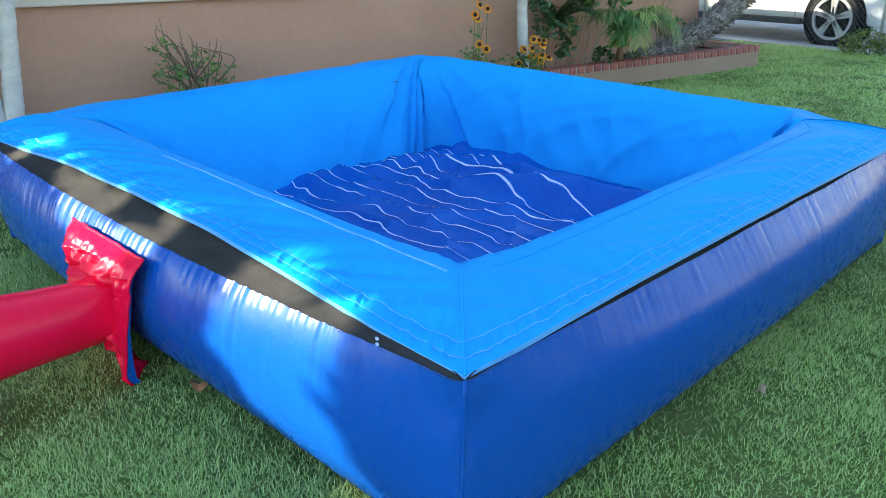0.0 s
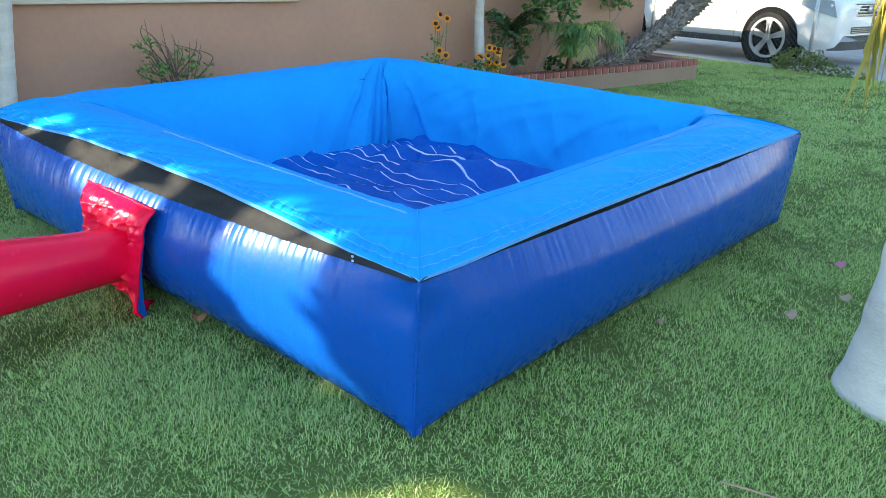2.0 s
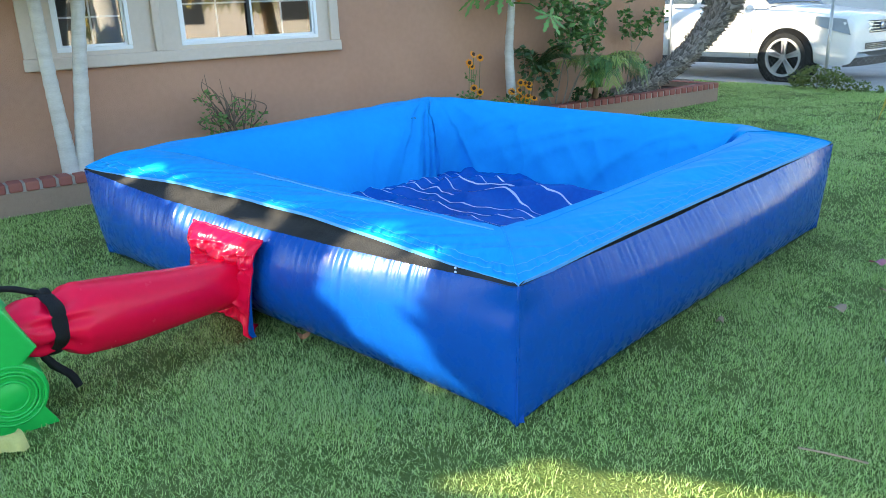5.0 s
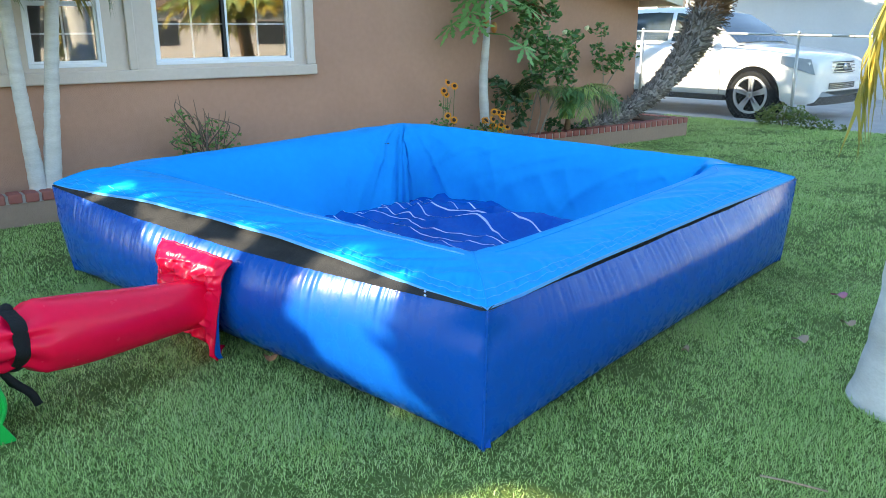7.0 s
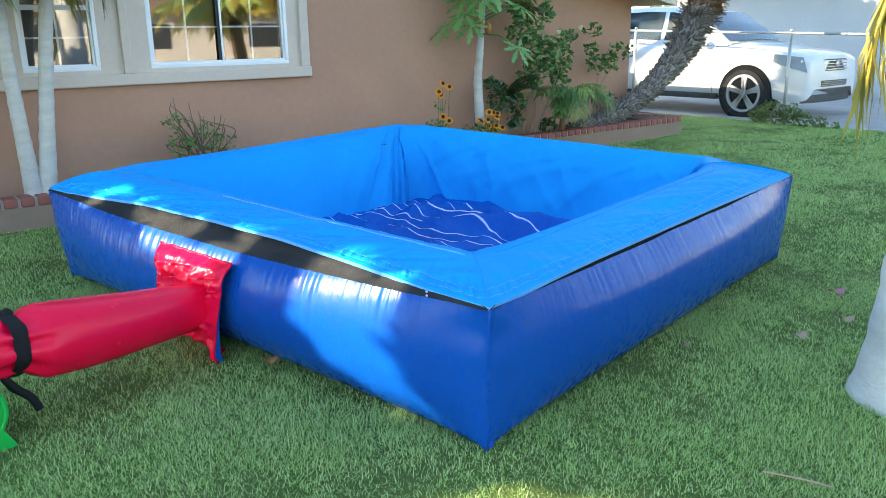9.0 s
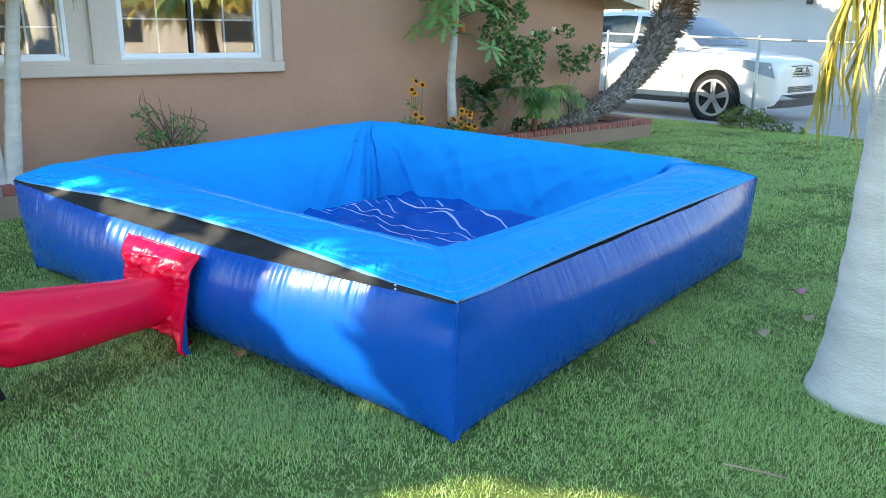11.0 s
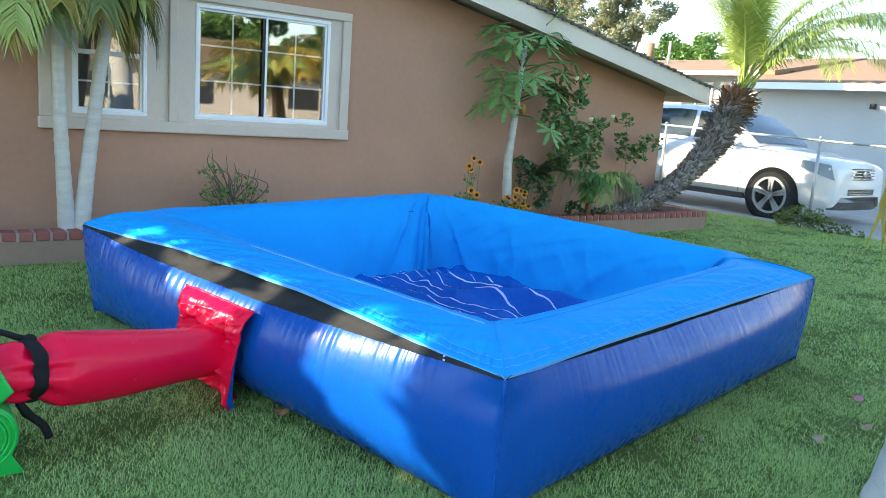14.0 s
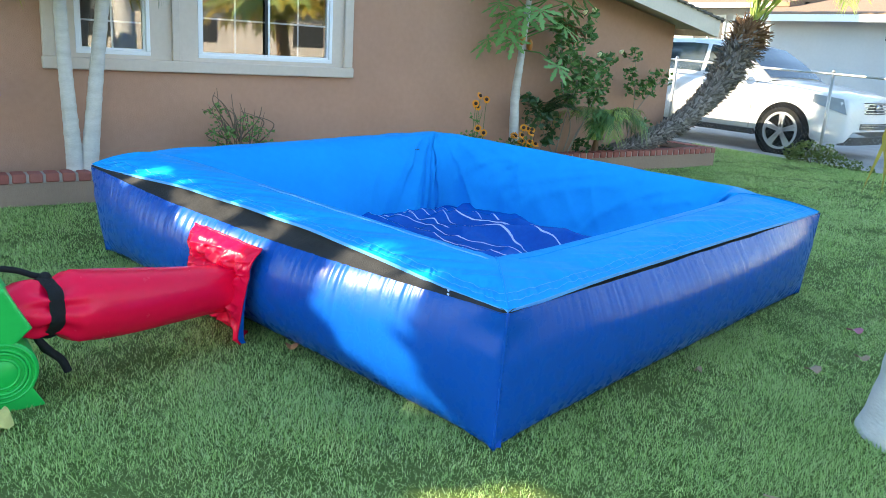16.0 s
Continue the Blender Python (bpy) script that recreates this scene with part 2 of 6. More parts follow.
def window(name, y0, y1, panes, label):
    """White vinyl window; panes: (y0, y1, z0, z1, columns, rows) of each sash, as shares of the opening."""
    w = thing(name, label, "window", kind="structure")
    X0, X1, f = WX - 0.06, WX + 0.02, 0.036
    for lo, hi in (((y0, Z0), (y1, Z0 + f)), ((y0, Z1 - f), (y1, Z1)), ((y0, Z0 + f), (y0 + f, Z1 - f)), ((y1 - f, Z0 + f), (y1, Z1 - f))):
        part("window_frame", boxed((X0, lo[0], lo[1]), (X1, hi[0], hi[1]), 0.006), "white", w)
    iy0, iy1, iz0, iz1 = y0 + f, y1 - f, Z0 + f, Z1 - f
    for n_, (a, b, c, d, cols, rows) in enumerate(panes):
        a, b = iy0 + (iy1 - iy0) * a, iy0 + (iy1 - iy0) * b
        c, d = iz0 + (iz1 - iz0) * c, iz0 + (iz1 - iz0) * d
        xs, s = WX - 0.022 - 0.012 * n_, 0.020
        bm = bmesh.new()
        box(bm, (xs - 0.025, a, c), (xs + 0.022, b, c + s)), box(bm, (xs - 0.025, a, d - s), (xs + 0.022, b, d))
        box(bm, (xs - 0.025, a, c + s), (xs + 0.022, a + s, d - s)), box(bm, (xs - 0.025, b - s, c + s), (xs + 0.022, b, d - s))
        sash = part("sash", bm, "white", w)
        bm = bmesh.new()
        for q in range(1, cols):
            yy = a + (b - a) * q / cols
            box(bm, (xs - 0.013, yy - 0.008, c + s), (xs - 0.007, yy + 0.008, d - s))
        for q in range(1, rows):
            zz = c + (d - c) * q / rows
            box(bm, (xs - 0.014, a + s, zz - 0.008), (xs - 0.006, b - s, zz + 0.008))
        part("glazing_bars", bm, "white", sash)
        if n_ and cols * rows == 6:
            part("screen_edge", boxed((xs + 0.0225, b - s - 0.03, c + s), (xs + 0.0265, b - s + 0.012, d - s)), "trim_black", sash, "black screen edge")
        pane = part("pane", boxed((xs - 0.004, a + s, c + s), (xs, b - s, d - s)), "glass", sash)
        pane.visible_shadow = False
    return w


window("window_1", *WIN[0], [(0, 1, 0.5, 1, 2, 2), (0, 1, 0, 0.5, 2, 2)], "white vinyl hung window with glazing bars reflecting the yard")
window("window_2", *WIN[1], [(0.5, 1, 0, 1, 2, 3), (0, 0.515, 0, 1, 2, 3)], "white vinyl sliding window with glazing bars reflecting palms")
# added backing and ceiling; their dark colour stands for the room's shade
tagged(part("room_backing", boxed((WX - 1.3, 0.2, 0), (WX - 1.25, 4.0, 2.45)), "room_shade"), "added backing wall behind the windows, coloured dark as an unlit room", "wall", kind="structure")
tagged(part("ceiling", boxed((WX - 1.25, 0.2, 2.45), (WX - 0.2, 4.0, 2.48)), "room_shade"), "added ceiling coloured dark as an unlit room", "ceiling", kind="structure")

# ---- brick-capped planter ----
PX, PY, PZ = -6.14, 9.50, 0.27
planter = thing("planter", "low tan stucco planter with a red brick cap along the house", "planter", kind="structure")
bm = bmesh.new()
box(bm, (PX - 0.11, -1.5, -0.1), (PX, PY, PZ - 0.078))
box(bm, (WX - 1.2, PY - 0.11, -0.1), (PX - 0.11, PY, PZ - 0.078))
box(bm, (WX - 1.2, END, -0.1), (WX - 1.09, PY - 0.11, PZ - 0.078))
part("planter_wall", bm, "base", planter, "tan stucco")
bm = bmesh.new()
box(bm, (PX - 0.165, -1.5, PZ - 0.078), (PX - 0.002, PY - 0.002, PZ - 0.010))
box(bm, (WX - 1.2, PY - 0.165, PZ - 0.078), (PX - 0.165, PY - 0.002, PZ - 0.010))
part("mortar_bed", bm, "mortar", planter, "pale mortar")
bm = bmesh.new()
box(bm, (WX, -1.5, 0.0), (PX - 0.112, END, PZ - 0.09)), box(bm, (WX - 1.09, END, 0.0), (PX - 0.112, PY - 0.112, PZ - 0.09))
M["earth"] = mat("dark_soil", (0.05, 0.032, 0.024), (0.10, 0.05, 0.035), 8, 0.95, 0.9, 60)
part("soil", bm, "earth", planter, "dark soil")


# ---- the inflatable pool: a frame of its own, a along one side, b along the other ----
P0 = Vector((-1.12, 1.202, 0))
PU, PV = Vector((-3.568, -0.668, 0)).normalized(), Vector((-0.616, 3.229, 0)).normalized()
LU, LV = 3.63, 3.287
pool = thing("inflatable_pool", "square inflatable pool, royal-blue walls, light-blue rim, on lawn", "inflatable pool", loc=tuple(P0))


def pool_at(u, v, z):
    return P0 + PU * u + PV * v + Vector((0, 0, z))


def ring(side, f, d):
    """The place f (0 to 1) along a side at inset d: 0 the blower side, 1 the street side, 2 far, 3 at the house."""
    dd = d
    if side == 0:
        return dd + (LU - 2 * dd) * f, dd
    if side == 1:
        return dd, dd + (LV - 2 * dd) * f
    if side == 2:
        return LU - dd - (LU - 2 * dd) * f, LV - dd
    return LU - dd, LV - dd - (LV - 2 * dd) * f


NORM = ((0, -1), (-1, 0), (0, 1), (1, 0))


def bow(f):
    return (4 * f * (1 - f)) ** 0.6


def edge_z(u, v):
    return 0.552 + 0.012 * u / LU + 0.01 * v / LV


def crease(side, f, scale, seed):
    return noise.noise((f * scale, seed + side * 7.3, 0.5)) + 0.6 * noise.noise((f * scale * 2.3, seed + 3 + side, 1.5))


def gap(side, f):
    """How far the cover has drawn back from the wall, baring the black webbing."""
    if side == 0:
        return 0.012 + 0.085 * smoothstep(0.0, 0.38, f) * smoothstep(1.0, 0.62, f) * (1 + 0.12 * noise.noise((f * 9, 2, 0)))
    if side == 1:
        return 0.010 + 0.026 * smoothstep(0, 0.25, f) * smoothstep(1, 0.6, f)
    return 0.008


FOOT_PULL = {(False, False): (-0.008, -0.03), (False, True): (0.028, -0.055), (True, False): (-0.15, 0.01), (True, True): (-0.07, -0.07)}


def wall_point(side, f, k):
    """k from 0 at the foot to 1 at the upper seam."""
    u, v = ring(side, f, 0.0)
    L = LU if side % 2 == 0 else LV
    top = edge_z(u, v) - 0.3 * gap(side, f)
    z = top * k
    belly = 0.165 if side == 0 else 0.105
    pull = (1 - k) ** 1.2 * (1 - bow(f))
    cu, cv = (FOOT_PULL[u > LU / 2, v > LV / 2])
    q = (k - 0.40) / (0.655 if k > 0.40 else 0.405)
    prof = math.sqrt(max(0.0, 1 - q * q))
    out = belly * bow(f) * prof - (0.095 if side == 0 else 0.075) * bow(f) * (1 - k) ** 3 - (0.0 if side == 0 else 0.042 * bow(f) * smoothstep(0.7, 1, k))
    m = f * L
    pleat = (0.5 + 0.5 * noise.noise((m * 34, side * 5.1, 0.7 * k))) ** 2 * 0.011 + 0.004 * noise.noise((m * 70, side * 2.2, 1.0 * k))
    out -= pleat * (1.0 if side == 0 else 0.3) * smoothstep(0.35, 1.0, k) ** 1.4 * min(1, 8 * f * (1 - f))
    foot = 0.005 * noise.noise((m * 24, side * 3.7, 2 * k)) * smoothstep(0.3, 0.0, k)
    near = math.exp(-min(f, 1 - f) * L / 0.09)
    out += foot - near * 0.012 * math.sin(k * 17 + side) * smoothstep(0.4, 0.9, k) * smoothstep(0.0, 0.03, min(f, 1 - f) * L)
    nx, ny = NORM[side]
    z += 0.006 * noise.noise((m * 3, side, 3)) * k
    if k < 0.5:
        z = max(z, 0.004)
    # each foot corner is drawn in, or out at the tie, by its own amount
    uu, vv = u + cu * pull, v + cv * pull
    return uu + nx * out, vv + ny * out, z


for side in range(4):
    bm = bmesh.new()
    sheet(bm, lambda a, b: pool_at(*wall_point(side, a, b)), 420 if side < 2 else 120, 26)
    part("wall_panel", bm, "wall", pool, "royal-blue glossy vinyl", smooth=True)
    bm = bmesh.new()

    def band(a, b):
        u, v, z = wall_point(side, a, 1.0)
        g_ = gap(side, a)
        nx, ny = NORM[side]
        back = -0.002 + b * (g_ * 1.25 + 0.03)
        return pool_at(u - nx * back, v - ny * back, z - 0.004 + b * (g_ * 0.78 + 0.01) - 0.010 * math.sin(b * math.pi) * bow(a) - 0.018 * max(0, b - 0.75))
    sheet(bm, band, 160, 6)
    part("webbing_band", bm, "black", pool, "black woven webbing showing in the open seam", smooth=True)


def crest(u, v):
    return 0.615 + 0.055 * smoothstep(0, 1, u / LU) + 0.045 * smoothstep(0, 1, v / LV)


INSET_FLOOR = (0.62, 0.60, 0.40, 0.72)
CREST_IN = (0.32, 0.28, 0.17, 0.22)
CREST_CORNER = {(0, 1): 0.315, (1, 2): 0.38, (2, 3): 0.22, (0, 3): 0.28}


def cover_profile(side, f, k):
    """k from 0 at the outer seam over the crest (0.5) down to the deck (1.0): inset and height."""
    u0, v0 = ring(side, f, 0.35)
    zc, ze = crest(u0, v0), edge_z(u0, v0)
    end_e = smoothstep(0.0, 0.45, min(f, 1 - f) * (LU if side % 2 == 0 else LV))
    mate = ((1, 3), (0, 2), (3, 1), (2, 0))[side][0 if f < 0.5 else 1]
    corner = CREST_CORNER[min(side, mate), max(side, mate)]
    wide = corner + (CREST_IN[side] - corner) * end_e
    flat = ((side > 1) + (mate > 1)) / 2
    flat += ((side > 1) - flat) * end_e
    deep = (INSET_FLOOR[side] + INSET_FLOOR[mate]) / 2
    deep += (INSET_FLOOR[side] - deep) * end_e
    g_ = gap(side, f) * end_e + 0.010 * (1 - end_e)
    if k < 0.5:
        t = k / 0.5
        d = wide * t
        z = ze + g_ * 0.55 + (zc - ze - g_ * 0.55) * math.sin(t * math.pi / 2) ** 0.9
        d += (g_ * 0.42 if side == 0 else 0.004) * (1 - t)
    else:
        t = (k - 0.5) / 0.5
        r_, q_ = math.sin(t * math.pi / 2), math.cos(t * math.pi / 2)
        d = wide + (deep - wide) * (r_ ** 0.75 * (1 - flat) + (0.35 * t + 0.65 * r_) * flat)
        z = zc - (zc - 0.07) * ((1 - q_ ** 1.05) * (1 - flat) + (0.7 * t * t + 0.3 * (1 - q_)) * flat)
        d -= 0.05 * math.sin(t * math.pi) * bow(f)
    return d, z


def cover_point(side, f, k):
    d, z = cover_profile(side, f, k)
    L = LU if side % 2 == 0 else LV
    m = f * L
    end = min(f, 1 - f) * L
    # sewing puckers at the outer seam, soft folds on the inner face, gathers fanning out of the corners
    left_end = 0.016 * smoothstep(0.62, 0.85, f) if side == 0 else 0.0
    w = (0.006 + 1.5 * left_end) * noise.noise((m * 13 + k * 9, side * 4.1, k * 3)) * smoothstep(0.0, 0.08, k) * smoothstep(0.36, 0.1, k)
    w += 0.008 * noise.noise((m * 26 + k * 5, side * 2.3, k * 2)) * smoothstep(0.0, 0.06, k) * smoothstep(0.42, 0.05, k)
    w -= 0.011 * abs(noise.noise((m * 9 + k * 16, side * 9.3, k * 1.5))) * smoothstep(0.06, 0.14, k) * smoothstep(0.5, 0.2, k)
    w += 0.005 * noise.noise((m * 75, side * 1.3, k * 8)) * smoothstep(0.03, 0.06, k) * smoothstep(0.16, 0.09, k)
    w -= 0.004 * (math.exp(-((k - 0.055) / 0.012) ** 2) + math.exp(-((k - 0.125) / 0.012) ** 2))
    w += 0.018 * noise.noise((m * 4.5 + k * 7, side * 2.7, k * 2.5)) * smoothstep(0.05, 0.25, k) * smoothstep(0.6, 0.3, k)
    inner = smoothstep(0.5, 0.72, k)
    drop = (k - 0.5) * 1.1
    # the panel at the house hangs smooth but near the far corner; the far one is crumpled by its foot
    calm = 0.22 + 0.78 * smoothstep(1.3, 0.2, m) if side == 3 else 1.0 if side == 2 else 0.5
    low = smoothstep(0.02, 0.30, drop)
    w += inner * calm * (0.030 * noise.noise((m * 1.9, side * 6.1, drop * 3.2)) + 0.014 * noise.noise((m * 5.0 - drop * 5, side * 1.9, drop * 7)))
    for q_, (fm, fd) in enumerate(((1.9, 4.5), (2.3, -3.6), (1.3, 5.0))):
        ridge = 1 - abs(noise.noise((m * fm + drop * fd, side * 2.2 + q_ * 5.3, drop * 2.5)))
        w += inner * calm * low * 0.024 * ridge ** 6
    th = math.atan2(drop + 0.02, end + 0.02)
    far_r = math.hypot(drop, end)
    fan = 0.14 if side in (2, 3) and (side == 2) == (f > 0.5) else 0.07
    w += inner * fan * math.exp(-far_r / 0.55) * noise.noise((th * 5.5, side * 3.3 + (f > 0.5), far_r * 0.8))
    w += inner * fan * 0.45 * math.exp(-far_r / 0.45) * (1 - abs(noise.noise((th * 6.5, side * 5.3, 3.7)))) ** 6
    w += 0.05 * noise.noise((m * 2.0, side * 5.7, 4.4)) * smoothstep(0.82, 1.0, k)
    u, v = ring(side, f, d)
    nx, ny = NORM[side]
    h = smoothstep(0.45, 0.65, k)
    fade = min(1, end / 0.06)
    return u - nx * w * h * fade, v - ny * w * h * fade, z + w * (1 - h) * fade


for side in range(4):
    bm = bmesh.new()
    sheet(bm, lambda a, b: pool_at(*cover_point(side, a, b)), 560 if side < 2 else 300, 60)
    cov = part("rim_panel", bm, "rim", pool, "light-blue matt vinyl, softly creased", smooth=True)
    bm = bmesh.new()   # hem and double stitching
    for kk, h in ((0.055, 0.003), (0.125, 0.003)):
        sheet(bm, lambda a, b: Vector(pool_at(*cover_point(side, a, kk + 0.004 * b))) + Vector((0, 0, h)), 200, 1)
    part("stitching", bm, "stitch", cov, "pale double stitching")
    bm = bmesh.new()
    sheet(bm, lambda a, b: Vector(pool_at(*cover_point(side, a, 0.0))) + Vector((0, 0, -0.016 * b)), 200, 2)
    part("hem", bm, "stitch", cov)

# pale welted seams along the inner crest of the two near sides
for side, f0, f1 in ((0, 0.02, 0.60), (1, 0.05, 0.97)):
    pts = [Vector(pool_at(*cover_point(side, f0 + (f1 - f0) * q / 90, 0.5))) + Vector((0, 0, 0.001)) for q in range(91)]
    part("crest_seam", tube(bmesh.new(), pts, 0.0045 if side == 0 else 0.003, 5), "stitch" if side == 0 else "rim", pool, "pale welted seam along the rim", smooth=True)

# zip pull hanging in the open seam near the corner
zx, zy, zz = wall_point(0, 0.075, 1.0)
for q in range(2):
    part("zip_pull", boxed(tuple(pool_at(zx, zy - 0.004, zz + 0.004 + 0.016 * q) - Vector((0.005, 0.003, 0.0))), tuple(pool_at(zx, zy - 0.004, zz + 0.012 + 0.016 * q) + Vector((0.005, 0.003, 0.0))), 0.002), "stripe", pool, "small pale zip pull")

# seams at the corners of the rim
for side, end in ((0, 0.0), (1, 1.0), (2, 1.0), (0, 1.0)):
    pts = [Vector(pool_at(*cover_point(side, end, k / 40))) + Vector((0, 0, 0.001)) for k in range(41)]
    part("corner_seam", tube(bmesh.new(), pts, 0.0042, 5), "rim", pool, smooth=True)
    pts = [pool_at(*wall_point(side, end, k / 14)) for k in range(15)]
    part("corner_welt", tube(bmesh.new(), pts, 0.006, 6), "wall", pool, smooth=True)


def deck_z(u, v):
    z = 0.105 + 0.020 * noise.noise((u * 2.2, v * 3.2, 4)) + 0.016 * noise.noise((u * 5, v * 8, 9))
    z += 0.15 * math.exp(-((v - 2.25 + 0.25 * (u - 1.6)) / 0.075) ** 2) * smoothstep(0.6, 1.0, u) * smoothstep(2.4, 1.7, u)
    z += 0.09 * math.exp(-((v - 2.52 + 0.12 * (u - 1.6)) / 0.06) ** 2) * smoothstep(0.7, 1.2, u) * smoothstep(2.6, 1.9, u)
    z += 0.030 * noise.noise((u * 1.3, v * 11, 2))
    for q in range(3):
        z += 0.022 * (1 - abs(noise.noise((u * 1.6 + q * 3, v * 1.9 - u * (0.9 - 0.8 * q), q * 7.7)))) ** 7
    z += 0.06 * math.exp(-((u - 2.35 + 0.5 * (v - 2.6)) / 0.09) ** 2) * smoothstep(1.9, 2.4, v)
    z += 0.05 * math.exp(-((u - 2.75) / 0.06) ** 2) * smoothstep(1.7, 2.3, v)
    return z


bm = bmesh.new()
sheet(bm, lambda a, b: pool_at(0.45 + (LU - 0.92) * a, 0.45 + (LV - 0.78) * b, deck_z(0.45 + (LU - 0.92) * a, 0.45 + (LV - 0.78) * b)), 130, 130)
deck = part("pool_floor", bm, "deck", pool, "navy-blue wrinkled vinyl floor", smooth=True)
for i in range(16):
    v0 = 0.66 + 0.135 * i

    def line(a, b):
        u = 0.5 + 2.42 * a
        v = v0 + 0.075 * noise.noise((u * 2.2, i * 0.40, 0)) + 0.022 * noise.noise((u * 9, i, 3)) + (b - 0.5) * (0.009 + 0.007 * noise.noise((u * 4, i * 3.1, 7)))
        return pool_at(u, v, deck_z(u, v) + 0.0035)
    part("white_stripe", (lambda q: (sheet(q, line, 110, 1), q)[1])(bmesh.new()), "stripe", deck)

# ---- strap tie at the near foot and pale groundsheet edge ----
tie = pool_at(0.01, 0.01, 0)
bm = bmesh.new()
for q, h in ((-0.25, 0.006), (0.35, 0.016)):
    d = Vector((math.cos(-0.9 + q), math.sin(-0.9 + q), 0))
    sheet(bm, lambda a, b: tie + d * (0.048 * a - 0.012) + Vector((-d.y, d.x, 0)) * 0.027 * (b - 0.5) + Vector((0, 0, h + 0.022 * math.sin(a * 2.6) * (1 - a) + 0.03 * (1 - a))), 8, 3)
part("foot_tab", bm, "wall", pool, "blue webbing tab at the foot", smooth=True)
M["canvas"] = mat("pale_canvas", (0.62, 0.60, 0.52), (0.45, 0.43, 0.36), 14, 0.7, 0.4, 50)
for side in (0, 1):
    bm = bmesh.new()

    def lip(a, b):
        f = 0.08 + 0.55 * a if side == 0 else 0.1 + 0.8 * a
        u, v, z = wall_point(side, f, 0.0)
        nx, ny = NORM[side]
        o = ((0.055 if side == 0 else 0.026) * b) * (1 + 0.5 * noise.noise((f * 40, side, 0))) * math.sin(math.pi * a) ** 0.3
        return pool_at(u + nx * o, v + ny * o, 0.036 - 0.012 * b + 0.010 * noise.noise((f * 60, b, 2)))
    sheet(bm, lip, 120, 2)
    part("groundsheet_edge", bm, "canvas", pool, "pale underside flap at the foot of the wall", smooth=True)

# ---- red filling sleeve, sewn to the wall, and the duct in it ----
DUCT_A = pool_at(1.63, -0.19, 0.262)
NECK = Vector((-2.47, -0.123, 0.345))
DUCT_B = DUCT_A + (NECK - DUCT_A) / 0.915
sleeve = thing("air_duct", "red glossy vinyl air duct between pool wall and blower", "air duct", loc=(DUCT_A.x, DUCT_A.y, 0))
axis = (DUCT_B - DUCT_A).normalized()
sx = axis.cross(Vector((0, 0, 1))).normalized()
sz = sx.cross(axis)


def duct_point(a, b):
    """a round the duct, b along it."""
    r = 0.122 + 0.036 * smoothstep(0.0, 0.75, b)
    neck = smoothstep(0.80, 0.90, b)
    r = r * (1 - neck) + 0.106 * neck + 0.012 * smoothstep(0.93, 0.98, b) - 0.03 * smoothstep(1.0, 1.12, b)
    ang = a * 2 * math.pi
    r += 0.013 * math.sin(ang * 8 + 3 * noise.noise((math.cos(ang) * 1.5, math.sin(ang) * 1.5, 0))) * smoothstep(0.72, 0.92, b) * smoothstep(1.08, 0.95, b) + 0.002 * noise.noise((math.cos(ang) * 2, math.sin(ang) * 2, b * 4))
    r -= 0.010 * math.sin(ang * 5) * smoothstep(0.16, 0.0, b)
    c = DUCT_A + (DUCT_B - DUCT_A) * b + Vector((0, 0, -0.012 * math.sin(b * math.pi)))
    return c + sx * math.cos(ang) * r + sz * math.sin(ang) * r * 0.97


bm = bmesh.new()
sheet(bm, lambda a, b: duct_point(a, b * 1.12), 72, 68, closed_u=True)
part("duct_tube", bm, "red", sleeve, smooth=True)


def flap_point(a, b):
    """The flattened square end of the sleeve against the wall; a across, b up."""
    u = 1.40 + 0.62 * a + 0.05 * (1 - b) * (1 - 2 * a)
    f = u / LU
    k = 0.04 + 0.90 * b
    wu, wv, wz = wall_point(0, f, k)
    edge = max(abs(2 * a - 1), abs(2 * b - 1))
    puff = 0.022 * (1 - edge ** 4) + 0.026
    calm = 1 - 0.85 * edge ** 5
    puff += calm * (0.018 * noise.noise((a * 3, b * 3, 1.3)) - 0.034 * abs(noise.noise((a * 2.6 + b * 1.8, b * 5 - a * 1.5, 12))) - 0.016 * abs(noise.noise((a * 5 - b * 3, b * 4 + a, 3))) + 0.004 * noise.noise((a * 14, b * 5, 7)))
    for q_, (fa, fb) in enumerate(((3.5, 2.0), (-2.5, 4.5), (5.0, -1.5), (1.0, 6.5))):
        puff += calm * 0.017 * (1 - abs(noise.noise((a * fa + b * fb, q_ * 9.1, a * 1.3)))) ** 6
    # a gathered roll along the top, a flat sewn border down one side, folds running to the duct
    wav = 0.05 * noise.noise((a * 4, b * 3, 5))
    puff -= 0.026 * math.exp(-((b - 0.70 - wav) / 0.025) ** 2) * smoothstep(0.05, 0.2, a) + 0.022 * math.exp(-((a - 0.20 - 0.5 * wav) / 0.022) ** 2) * smoothstep(0.95, 0.8, b)
    puff += 0.016 * smoothstep(0.72, 0.80, b) * smoothstep(1.0, 0.92, b) - 0.018 * math.exp(-((b - 0.16 - 0.6 * a - wav) / 0.03) ** 2) * smoothstep(0.2, 0.3, a)
    puff -= 0.012 * abs(noise.noise((a * 11, b * 4 + a * 5, 2))) * calm * smoothstep(0.6, 0.85, b)
    puff += 0.05 * math.exp(-((a - 0.0) / 0.2) ** 2) * (1 - b) + 0.05 * math.exp(-(a / 0.12) ** 2 - (b / 0.2) ** 2)
    smooth_v = -0.15 * bow(f) * math.sqrt(max(0.0, 1 - ((k - 0.40) / (0.655 if k > 0.40 else 0.405)) ** 2)) - 0.02
    return pool_at(wu, min(wv, smooth_v) - puff, wz + 0.012 * noise.noise((a * 7, b * 2, 9)) * edge)


